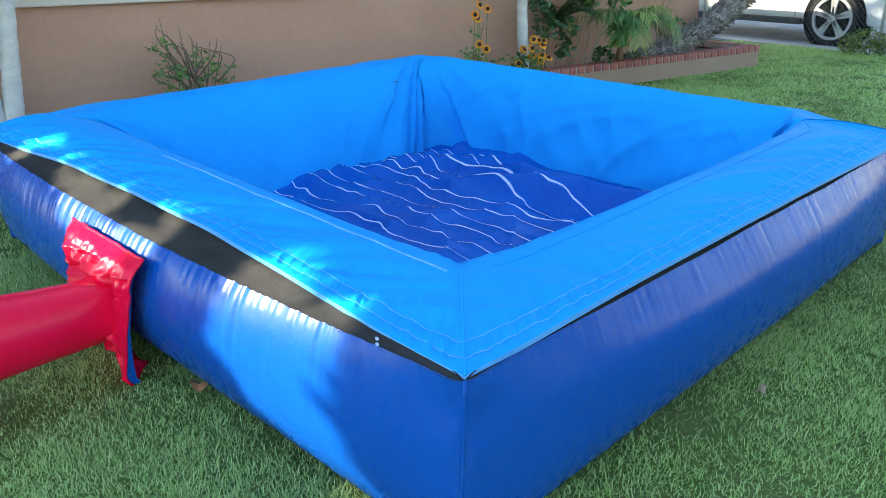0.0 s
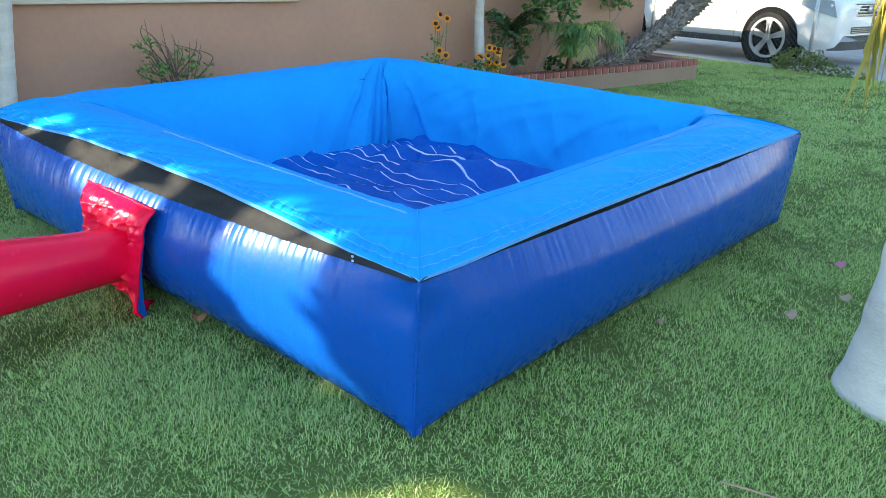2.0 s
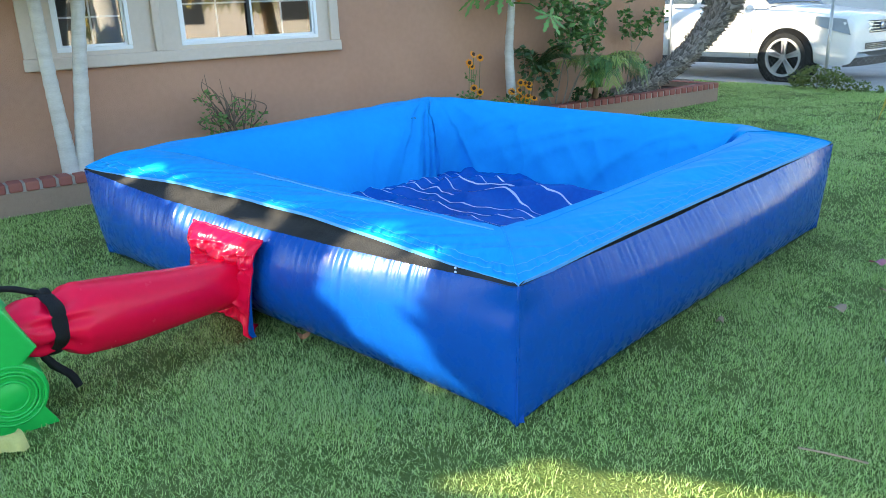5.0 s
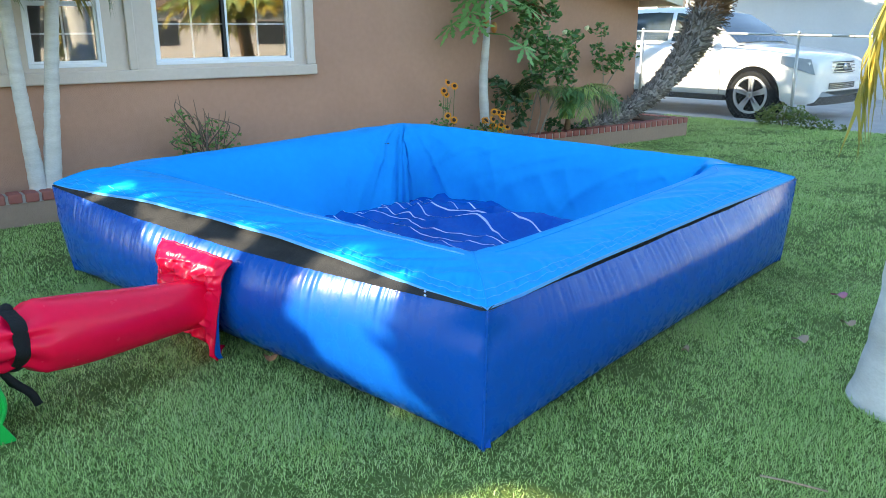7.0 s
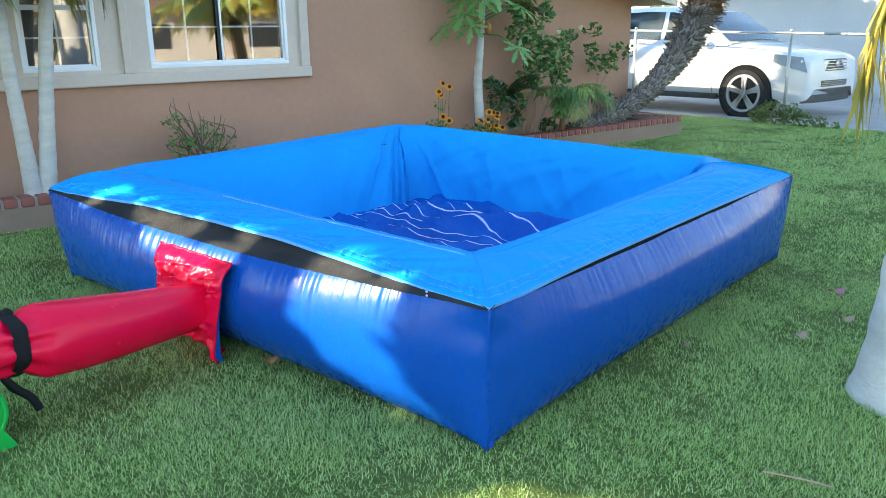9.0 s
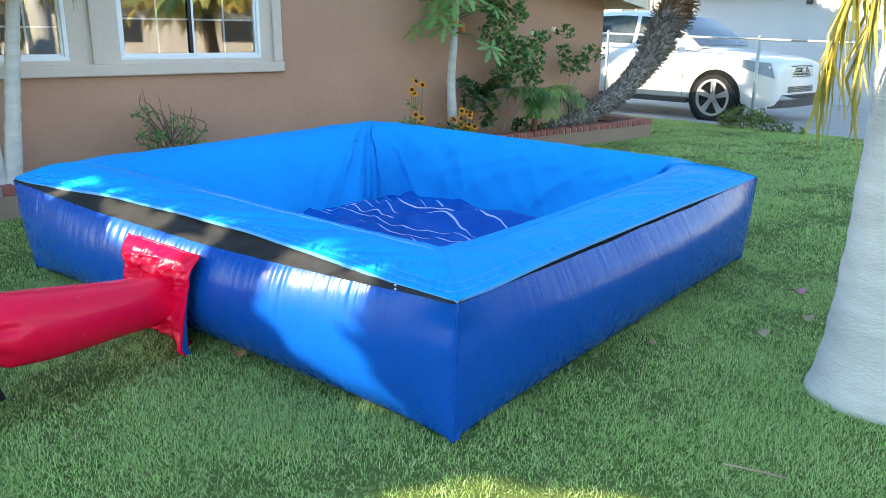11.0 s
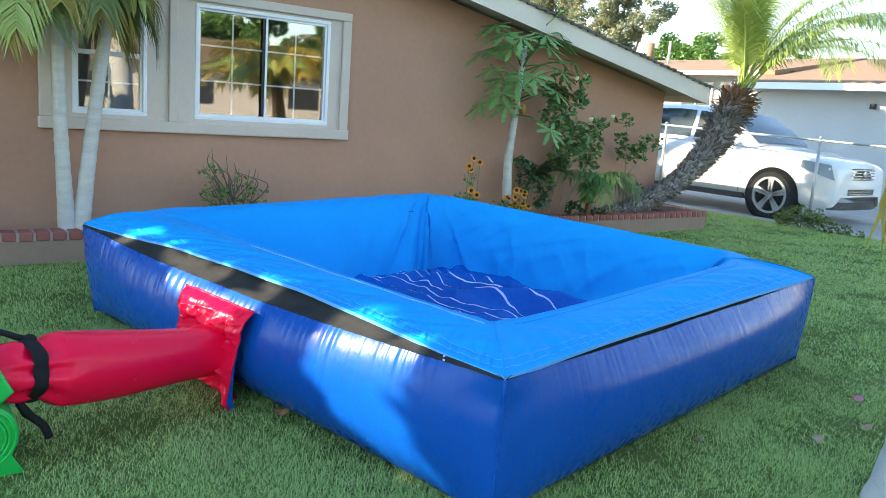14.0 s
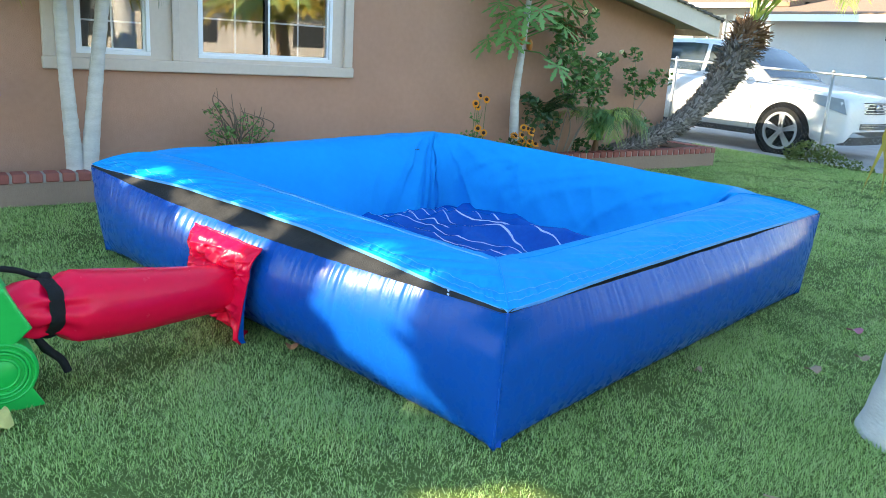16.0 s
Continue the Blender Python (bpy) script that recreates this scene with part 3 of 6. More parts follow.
bm = bmesh.new()
sheet(bm, flap_point, 130, 110)
flap = part("sleeve_flap", bm, "red", sleeve, "crumpled red vinyl flap with sewn border", smooth=True)
bm = bmesh.new()
rim_pts = [flap_point(0, i / 30) for i in range(31)] + [flap_point(i / 30, 1) for i in range(31)]
tube(bm, rim_pts, 0.006, 6)
tube(bm, [flap_point(i / 30, 0) for i in range(31)], 0.006, 6)
part("flap_welt", bm, "red", flap, smooth=True)
bm = bmesh.new()


def back_point(a, b):
    p = flap_point(0, b)
    u, v, z = wall_point(0, 1.40 / LU, 0.04 + 0.90 * b)
    return p.lerp(pool_at(u + 0.02, min(v, -0.06) - 0.004, z), a * 0.2)


sheet(bm, back_point, 4, 30)
part("sleeve_gusset", bm, "wall", sleeve, "blue side strip of the sleeve", smooth=True)

# black strap with a loop and a loose tail
bm = bmesh.new()
cs = NECK


def strap_point(a, b):
    ang = a * 2 * math.pi
    r = 0.116 + 0.005 * math.sin(ang * 6) + 0.007 * math.sin(b * math.pi)
    return cs + axis * (b - 0.5) * 0.062 + sx * math.cos(ang) * r + sz * math.sin(ang) * r


sheet(bm, strap_point, 60, 5, closed_u=True)
M["strap"] = mat("black_strap", (0.007, 0.008, 0.009), (0.018, 0.018, 0.018), 9, 0.7, 0.5, 200, spec=0.2)
strap = part("strap", bm, "strap", sleeve, "black nylon strap drawn tight", smooth=True)


def spline(ctrl, n=24):
    out, c = [], [Vector(p) for p in ctrl]
    c = [c[0]] + c + [c[-1]]
    for i in range(1, len(c) - 2):
        for q in range(n):
            t = q / n
            a, b, d, e = c[i - 1], c[i], c[i + 1], c[i + 2]
            out.append(0.5 * (2 * b + (d - a) * t + (2 * a - 5 * b + 4 * d - e) * t * t + (3 * b - a - 3 * d + e) * t ** 3))
    return out + [c[-2]]


tube(bm := bmesh.new(), spline([(-2.50, -0.10, 0.462), (-2.53, -0.15, 0.470), (-2.55, -0.21, 0.492), (-2.55, -0.29, 0.508), (-2.56, -0.36, 0.50)], 10), 0.0135, 8)
part("strap_loop", bm, "strap", strap, smooth=True)
bm = bmesh.new()
bmesh.ops.create_uvsphere(bm, u_segments=12, v_segments=8, radius=0.026, matrix=Matrix.Translation((-2.50, -0.112, 0.462)))
part("strap_knot", bm, "strap", strap, smooth=True)
for k_, pts_ in enumerate(([(-2.43, -0.16, 0.25), (-2.40, -0.165, 0.235), (-2.39, -0.13, 0.185), (-2.37, -0.09, 0.145), (-2.36, -0.07, 0.095)], [(-2.43, -0.16, 0.24), (-2.42, -0.15, 0.19), (-2.41, -0.12, 0.165), (-2.41, -0.10, 0.16)])):
    part("strap_tail", tube(bmesh.new(), spline(pts_, 10), 0.0165 - 0.005 * k_, 8), "strap", strap, smooth=True)

# ---- green blower: a snail housing, its outlet at the top, ribbed side plate and flared foot ----
BF, BB = -2.29, -2.62
BY, BZ = -0.315, 0.158
blower = thing("air_blower", "bright green plastic air blower with ribbed round housing, on grass", "air blower", loc=(-2.45, BY, 0))


def snail(grow):
    """Outline (y, z): the slanted outlet mouth, then round under the fan and up the back."""
    pts = [(-0.282, 0.497 + grow), (-0.197 + grow, 0.325)]
    for i in range(40):
        a = radians(62 - 300 * i / 39)
        r = 0.132 + grow + 0.075 * max(0, i - 12) / 27
        pts.append((BY + math.cos(a) * r, max(0.012, BZ + math.sin(a) * r)))
    return pts + [(-0.45, 0.480 + grow)]


bm = prism(bmesh.new(), snail(0.0), "x", BB, BF)
es = [e for e in bm.edges if abs(e.verts[0].co.x - e.verts[1].co.x) < 1e-6]
bmesh.ops.bevel(bm, geom=es, offset=0.014, segments=3, affect="EDGES", profile=0.5)
part("housing", bm, "green", blower)
bm = bmesh.new()
for r_ in (0.118, 0.098, 0.084, 0.060):
    circ = [(BF + 0.002, BY + math.cos(q * math.pi / 32) * r_, BZ + math.sin(q * math.pi / 32) * r_) for q in range(65)]
    tube(bm, circ, 0.0065, 8, caps=False)
part("ring_ribs", bm, "green", blower, smooth=True)
bm = bmesh.new()
disc_rows = [[bm.verts.new((BF + 0.004 + 0.010 * (1 - (r_ / 0.056) ** 2), BY + math.cos(q * math.pi / 24) * r_, BZ + math.sin(q * math.pi / 24) * r_)) for q in range(48)] for r_ in (0.056, 0.040, 0.022, 0.004)]
for a, b in zip(disc_rows, disc_rows[1:]):
    for q in range(48):
        bm.faces.new((a[q], a[(q + 1) % 48], b[(q + 1) % 48], b[q]))
bm.faces.new(disc_rows[-1])
part("hub_plate", bm, "green", blower, smooth=True)
part("outlet_lip", boxed((BB + 0.06, -0.34, 0.25), (BF - 0.06, -0.245, 0.42), 0.02), "green", blower)
for x0, x1 in ((BF - 0.012, BF + 0.006), (BB - 0.006, BB + 0.012)):
    bm = prism(bmesh.new(), [(-0.214, 0.085), (-0.172, 0.004), (-0.30, 0.0), (-0.52, 0.0), (-0.46, 0.085)], "x", x0, x1)
    part("foot", bm, "green", blower)
M["tag"] = mat("yellow_green_cloth", (0.55, 0.50, 0.16), (0.40, 0.38, 0.12), 14, 0.6, 0.4, 40)
bm = bmesh.new()
sheet(bm, lambda a, b: Vector((-2.20 + 0.10 * b + 0.02 * math.sin(a * 9), -0.335 - 0.17 * a + 0.03 * b, 0.03 + 0.055 * math.sin(math.pi * b) * (1 - 0.3 * a) + 0.014 * noise.noise((a * 6, b * 5, 2)))), 24, 16)
tagged(part("crumpled_cloth", bm, "tag", smooth=True), "crumpled yellow-green cloth lying on grass by the blower", "cloth")

# ---- yard sign on a stake in the planter ----
M["sign_white"] = mat("sign_white", (0.80, 0.80, 0.80), (0.74, 0.74, 0.75), 8, 0.4)
M["sign_red"] = mat("sign_red", (0.70, 0.10, 0.13), (0.62, 0.08, 0.11), 8, 0.4)
M["sign_violet"] = mat("sign_violet", (0.20, 0.16, 0.50), (0.17, 0.14, 0.44), 8, 0.4)
sg = thing("yard_sign", "white diamond sign with red border, on dark stake", "sign", loc=(-6.32, -0.05, 0.15))


def diamond(r, x0, x1):
    return prism(bmesh.new(), [(-0.05, 0.92 - r), (-0.05 + r, 0.92), (-0.05, 0.92 + r), (-0.05 - r, 0.92)], "x", x0, x1)


part("border", diamond(0.205, -6.310, -6.302), "sign_red", sg, "red border")
part("panel", diamond(0.175, -6.302, -6.297), "sign_white", sg)
part("band", boxed((-6.297, -0.33, 0.885), (-6.290, 0.205, 0.965), 0.002), "sign_violet", sg, "violet band with white lettering bars")
for q in range(10):
    y_ = -0.30 + 0.049 * q
    part("lettering_bar", boxed((-6.290, y_, 0.903), (-6.287, y_ + (0.034 if q % 3 else 0.026), 0.947 - 0.008 * (q % 2))), "sign_white", sg)
for z_, w_ in ((1.02, 0.10), (0.995, 0.13), (0.865, 0.14), (0.84, 0.10)):
    part("small_print_bar", boxed((-6.297, -0.05 - w_ / 2, z_), (-6.294, -0.05 + w_ / 2, z_ + 0.007)), "strap", sg)
part("stake", boxed((-6.335, -0.065, 0.12), (-6.31, -0.035, 1.13), 0.003), "strap", sg, "dark stake")
part("stake_cap", boxed((-6.342, -0.075, 1.13), (-6.303, -0.025, 1.165), 0.006), "strap", sg)


# ---- plants ----
M.update({
    "leaf": mat("green_leaf", (0.075, 0.17, 0.04), (0.19, 0.33, 0.09), 6, 0.45, 0, island=0.6, trans=0.25),
    "leaf_dark": mat("dark_leaf", (0.022, 0.065, 0.02), (0.06, 0.13, 0.04), 6, 0.4, 0, island=0.6, trans=0.2),
    "leaf_mid": mat("mid_green_leaf", (0.045, 0.13, 0.035), (0.14, 0.29, 0.08), 6, 0.35, 0, island=0.6, trans=0.2),
    "papaya": mat("papaya_leaf", (0.10, 0.25, 0.055), (0.21, 0.40, 0.12), 6, 0.5, 0, island=0.5, trans=0.25),
    "frond": mat("palm_green", (0.24, 0.36, 0.06), (0.50, 0.58, 0.20), 3, 0.45, 0, island=0.5, trans=0.3),
    "frond_dull": mat("palm_dull_green", (0.08, 0.14, 0.03), (0.22, 0.26, 0.07), 3, 0.45, 0, island=0.6, trans=0.3),
    "frond_gold": mat("palm_gold", (0.62, 0.46, 0.07), (0.74, 0.55, 0.12), 3, 0.5, 0, island=0.6, trans=0.35),
    "frond_dry": mat("palm_yellow", (0.20, 0.22, 0.05), (0.52, 0.38, 0.07), 3, 0.5, 0, island=0.6, trans=0.35),
    "pale_trunk": mat("pale_palm_bark", (0.62, 0.60, 0.57), (0.45, 0.43, 0.40), 4, 0.85, 0.6, 30, stretch=(1, 1, 4)),
    "bark": mat("grey_shaggy_bark", (0.06, 0.052, 0.047), (0.36, 0.32, 0.29), 12, 0.9, 0.8, 50, island=0.5),
    "ruff": mat("brown_fibre", (0.14, 0.07, 0.035), (0.26, 0.15, 0.08), 14, 0.9, 0.8, 60, island=0.6),
    "twig": mat("brown_twig", (0.12, 0.08, 0.055), (0.20, 0.15, 0.11), 20, 0.85),
    "stem": mat("green_stem", (0.10, 0.16, 0.06), (0.16, 0.20, 0.09), 20, 0.6),
    "fruit": mat("orange_fruit", (0.55, 0.16, 0.03), (0.40, 0.20, 0.04), 12, 0.4),
    "pale_stem": mat("pale_grey_stem", (0.34, 0.30, 0.25), (0.22, 0.19, 0.15), 20, 0.8),
    "petal": mat("yellow_petal", (0.78, 0.24, 0.004), (0.85, 0.36, 0.008), 20, 0.5, trans=0.2),
    "cone": mat("dark_cone", (0.03, 0.012, 0.008), (0.06, 0.025, 0.012), 60, 0.8, 0.8, 200),
    "rose": mat("pale_yellow_bloom", (0.80, 0.72, 0.35), (0.85, 0.80, 0.55), 20, 0.5, trans=0.2),
    "dead_leaf": mat("brown_dead_leaf", (0.28, 0.10, 0.035), (0.36, 0.16, 0.07), 12, 0.7, 0.4, 60),
    "pink_leaf": mat("pink_petal", (0.45, 0.12, 0.20), (0.40, 0.16, 0.20), 12, 0.6),
    "pale_leaf": mat("pale_dead_leaf", (0.40, 0.29, 0.20), (0.30, 0.20, 0.13), 12, 0.7, 0.4, 60),
    "euca": mat("far_leaf", (0.12, 0.14, 0.09), (0.36, 0.37, 0.23), 2, 0.6, 0, island=0.6, trans=0.2),
})


def leaf_cards(rng, pts, size, out=None, tall=1.7):
    """Many small folded leaves at points: verts and faces."""
    V, F = out if out else ([], [])
    for p in pts:
        d = Vector(rng.normal(size=3)).normalized()
        d.z = d.z * 0.6 - 0.15
        d.normalize()
        s = d.cross(Vector(rng.normal(size=3))).normalized()
        n_ = d.cross(s)
        L = size * rng.uniform(0.6, 1.3)
        W = L / tall
        p = Vector(p)
        k = len(V)
        V += [p - d * L / 2, p + s * W / 2 + n_ * W * 0.15, p + d * L / 2, p - s * W / 2 + n_ * W * 0.15]
        F += [(k, k + 1, k + 2), (k, k + 2, k + 3)]
    return V, F


def blob_points(rng, blobs, per):
    """Points spread through uneven clumps: (centre, radius)."""
    out = []
    for c, r in blobs:
        for _ in range(int(per * r * r)):
            q = rng.normal(size=3)
            q = q / np.linalg.norm(q) * r * rng.uniform(0.25, 1.0) ** 0.6
            out.append((c[0] + q[0], c[1] + q[1], c[2] + q[2] * 0.85))
    return out


def frond(rng, base, way, length, a0, a1, leaflet, n=34, vee=0.5, sag=0.35, width=0.011):
    """A feather palm leaf: verts and faces. way: compass heading in degrees; a0, a1: rise at its foot and tip."""
    V, F = [], []
    h = Vector((math.cos(radians(way)), math.sin(radians(way)), 0))
    side = Vector((-h.y, h.x, 0))
    p, steps, pts = Vector(base), 24, []
    for i in range(steps + 1):
        a = radians(a0 + (a1 - a0) * (i / steps) ** 1.3)
        pts.append((p.copy(), h * math.cos(a) + Vector((0, 0, math.sin(a)))))
        p = p + pts[-1][1] * length / steps
    for i in range(steps):
        (p0, d0), (p1, d1) = pts[i], pts[i + 1]
        w0, w1 = 0.014 * (1 - i / steps) + 0.003, 0.014 * (1 - (i + 1) / steps) + 0.003
        k = len(V)
        up0 = side.cross(d0)
        V += [p0 - side * w0, p0 + side * w0, p1 + side * w1, p1 - side * w1, p0 + up0 * w0, p1 + up0 * w1]
        F += [(k, k + 1, k + 2, k + 3), (k, k + 3, k + 5, k + 4), (k + 1, k + 4, k + 5, k + 2)]
    for i in range(n):
        t = 0.16 + 0.84 * (i + 0.5) / n
        j = min(steps - 1, int(t * steps))
        q, d = pts[j][0].lerp(pts[j + 1][0], t * steps - j), pts[j][1]
        up = side.cross(d) * -1
        up = up if up.z > 0 else -up
        ll = leaflet * (0.35 + 0.65 * math.sin(math.pi * min(1, 0.12 + t * 0.86)) ** 0.7)
        for s in (-1, 1):
            L = ll * rng.uniform(0.82, 1.12)
            fwd = 0.55 + 0.6 * t + rng.normal() * 0.10
            dirn = (side * s + d * fwd + up * vee * rng.uniform(0.4, 1.2)).normalized()
            mid = q + dirn * L * 0.5
            tip = q + dirn * L + Vector((0, 0, -sag * L * rng.uniform(0.6, 1.3)))
            wv = d.cross(dirn).cross(dirn).normalized() * width
            k = len(V)
            V += [q - wv * 0.5, q + wv * 0.5, mid + wv, mid - wv, tip]
            F += [(k, k + 1, k + 2, k + 3), (k + 3, k + 2, k + 4)]
    return V, F


def add_frond(rng, parent, material, *args, **kw):
    V, F = frond(rng, *args, **kw)
    return raw("frond", V, F, material, parent)


# twin pale palm by the windows
rng = np.random.default_rng(3)
palm = thing("twin_palm", "young palm with two pale slender trunks, in the planter", "palm tree", loc=(-6.33, 0.76, 0.17))
TOPS = (Vector((-6.30, 0.68, 2.30)), Vector((-6.24, 1.20, 3.0)))
for base, tp in (((-6.32, 0.745, 0.14), TOPS[0]), ((-6.32, 0.83, 0.14), TOPS[1])):
    pts, rad = [], []
    b = Vector(base)
    for i in range(60):
        t = i / 59
        q = b.lerp(tp, t) + Vector((0, -0.02 * math.sin(t * math.pi), 0))
        pts.append(q)
        rad.append(0.070 - 0.026 * t ** 0.6 + 0.018 * math.exp(-t * 9) + 0.0035 * (i % 3 == 0))
    part("trunk", tube(bmesh.new(), pts, rad, 12, wob=0.015), "pale_trunk", palm, smooth=True)
for c, n_ in ((TOPS[0], 44), (TOPS[1], 12)):
    for i in range(n_):
        add_frond(rng, palm, ("frond_dull", "frond_dry", "frond", "frond_dry")[int(rng.integers(0, 4))], c, i * 360 / n_ + rng.uniform(-15, 15), rng.uniform(0.7, 1.15), rng.uniform(0, 65), rng.uniform(-98, -82), 0.36, n=36, vee=0.0, sag=0.6)

# tall palm beside the pool: only its trunk and one hanging leaf come into view
tall = thing("tall_palm", "tall palm with a smooth pale grey trunk, in the lawn", "palm tree", loc=(-0.26, 2.85, 0))
pts, rad = [], []
for i in range(80):
    z = -0.05 + 4.6 * i / 79
    pts.append((-0.26 + 0.012 * z, 2.85 - 0.02 * z, z))
    rad.append(0.185 + 0.045 * math.exp(-max(0, z) / 0.8) + 0.055 * math.exp(-max(0, z) / 0.20) + 0.004 * math.sin(z * 39 + 2 * math.sin(z * 7)) + 0.002 * random.random())
part("trunk", tube(bmesh.new(), pts, rad, 40, wob=0.010), "pale_trunk", tall, smooth=True)
for i in range(16):
    add_frond(rng, tall, "frond_dry" if i % 3 == 0 else "frond", (-0.2, 2.76, 4.5), i * 22.5 + rng.uniform(-8, 8), rng.uniform(1.9, 2.4), rng.uniform(20, 75), rng.uniform(-80, -35), 0.5, n=40, vee=0.2, sag=0.5, width=0.016)
V, F = [], []
for ra, rb, cnt in (((-0.30, 2.48, 2.25), (-0.49, 2.46, 1.36), 90), ((-0.27, 2.52, 2.10), (-0.40, 2.50, 1.36), 50)):
    for i in range(cnt):
        p = Vector(ra).lerp(Vector(rb), (i + 0.5) / cnt) + Vector((0, 0, 0.05 * math.sin(i / cnt * 3)))
        out_ = Vector((rng.normal() * 0.11, rng.normal() * 0.10, -1)).normalized()
        L = rng.uniform(0.24, 0.42)
        w = Vector((rng.normal(), rng.normal(), 0)).normalized() * rng.uniform(0.005, 0.009)
        q, e = p + out_ * L * 0.5 + Vector((rng.normal() * 0.02 - 0.02, 0, 0.02)), p + out_ * L
        k = len(V)
        V += [p - w * 0.6, p + w * 0.6, q + w, q - w, e]
        F += [(k, k + 1, k + 2, k + 3), (k + 3, k + 2, k + 4)]
raw("dry_frond", V, F, "frond_dry", tall, "yellowing frond hanging by the trunk")
part("frond_stalk", tube(bmesh.new(), spline([(-0.20, 2.62, 3.0), (-0.30, 2.50, 2.35), (-0.38, 2.46, 1.85), (-0.49, 2.46, 1.36)], 8), 0.010, 6), "frond_dry", tall, smooth=True)

# leaning palm with a shaggy trunk
lean = thing("leaning_palm", "leaning date palm, shaggy grey trunk and bright green fronds", "palm tree", loc=(-6.3, 7.9, 0.17))
path = spline([(-6.42, 7.35, 0.14), (-6.36, 8.1, 0.34), (-6.30, 8.88, 0.68), (-6.28, 9.52, 1.16), (-6.28, 9.93, 1.68), (-6.28, 10.17, 2.04)], 12)
N = len(path)
rad = [0.10 + 0.085 * smoothstep(0.15, 0.8, i / N) - 0.07 * smoothstep(0.9, 1.0, i / N) for i in range(N)]
part("trunk", tube(bmesh.new(), path, rad, 16, wob=0.05), "bark", lean, smooth=True)
V, F, V2, F2 = [], [], [], []
for i in range(3600):
    t = rng.uniform(0.02, 0.99)
    j = min(N - 2, int(t * N))
    d = (path[j + 1] - path[j]).normalized()
    s = d.orthogonal().normalized()
    s.rotate(Matrix.Rotation(rng.uniform(0, 6.283), 3, d))
    p = path[j] + s * rad[j] * 0.92
    ragged = smoothstep(0.45, 0.85, t)
    L = rng.uniform(0.05, 0.09) + ragged * rng.uniform(0.02, 0.17)
    o = (d * rng.uniform(0.3, 0.9) + s * rng.uniform(0.35, 0.8) + Vector(rng.normal(size=3)) * 0.38 * (0.3 + ragged) - Vector((0, 0, 0.55 * ragged))).normalized()
    w = d.cross(s) * rng.uniform(0.010, 0.024)
    VV, FF = (V2, F2) if t > 0.80 else (V, F)
    k = len(VV)
    q = p + o * L
    VV += [p - w, p + w, q + w * 0.5, q - w * 0.5, p + s * 0.015 + o * L * 0.4]
    FF += [(k, k + 1, k + 4), (k + 1, k + 2, k + 4), (k + 2, k + 3, k + 4), (k + 3, k, k + 4)]
tagged(raw("bark_stubble", V, F, "bark", lean, "old grey leaf stubs"), kind="stuff")
tagged(raw("fibre_ruff", V2, F2, "ruff", lean, "brown fibrous ruff under the crown"), kind="stuff")
crown = Vector((-6.28, 10.20, 2.08))
for i in range(34):
    if i < 17:      # the long ones lean out over the drive
        way, rise, fall, long_ = rng.uniform(0, 100), rng.uniform(48, 84), rng.uniform(60, 125), rng.uniform(2.6, 3.7)
    elif i < 26:    # a steep sheaf in the middle
        way, rise, fall, long_ = rng.uniform(-180, 180), rng.uniform(74, 89), rng.uniform(20, 60), rng.uniform(2.0, 3.0)
    else:           # short ones towards the house
        way, rise, fall, long_ = rng.uniform(-120, -40), rng.uniform(66, 82), rng.uniform(40, 90), rng.uniform(1.9, 2.6)
    add_frond(rng, lean, "frond", crown + Vector(rng.normal(size=3)) * 0.04, way, long_, rise, rise - fall, 0.44, n=58, vee=0.12, sag=0.5, width=0.010)

# papaya against the wall
pap = thing("papaya_tree", "slender papaya tree with lobed leaves, in the planter", "papaya tree", loc=(-6.30, 5.69, 0.17))
pts = spline([(-6.30, 5.69, 0.14), (-6.31, 5.64, 0.9), (-6.29, 5.66, 1.4), (-6.30, 5.74, 2.30)], 14)
part("trunk", tube(bmesh.new(), pts, [0.064 - 0.034 * i / len(pts) + 0.003 * (i % 5 == 0) for i in range(len(pts))], 12, wob=0.02), "pale_trunk", pap, smooth=True)


def papaya_leaf(rng, centre, out_dir, size):
    """A hand-shaped leaf of seven cut lobes."""
    V, F = [], []
    f = Vector(out_dir)
    f.z -= 1.0
    f.normalize()
    s = f.cross(Vector((0, 0, 1))).normalized()
    n_ = s.cross(f)
    for a in (-130, -85, -42, 0, 42, 85, 130):
        d = f * math.cos(radians(a)) + s * math.sin(radians(a))
        w = d.cross(n_)
        L = size * (1 - 0.0026 * abs(a)) * rng.uniform(0.85, 1.1)
        d = (d - n_ * 0.25 * rng.uniform(0.2, 1)).normalized()
        k = len(V)
        sec = ((0, 0.02), (0.22, 0.035), (0.36, 0.12), (0.44, 0.055), (0.58, 0.16), (0.66, 0.06), (0.80, 0.10), (1.0, 0.0))
        for t, q in sec:
            V += [centre + d * L * t - w * L * q, centre + d * L * t + w * L * q]
        for i in range(len(sec) - 1):
            F.append((k + 2 * i, k + 2 * i + 1, k + 2 * i + 3, k + 2 * i + 2))
    return V, F


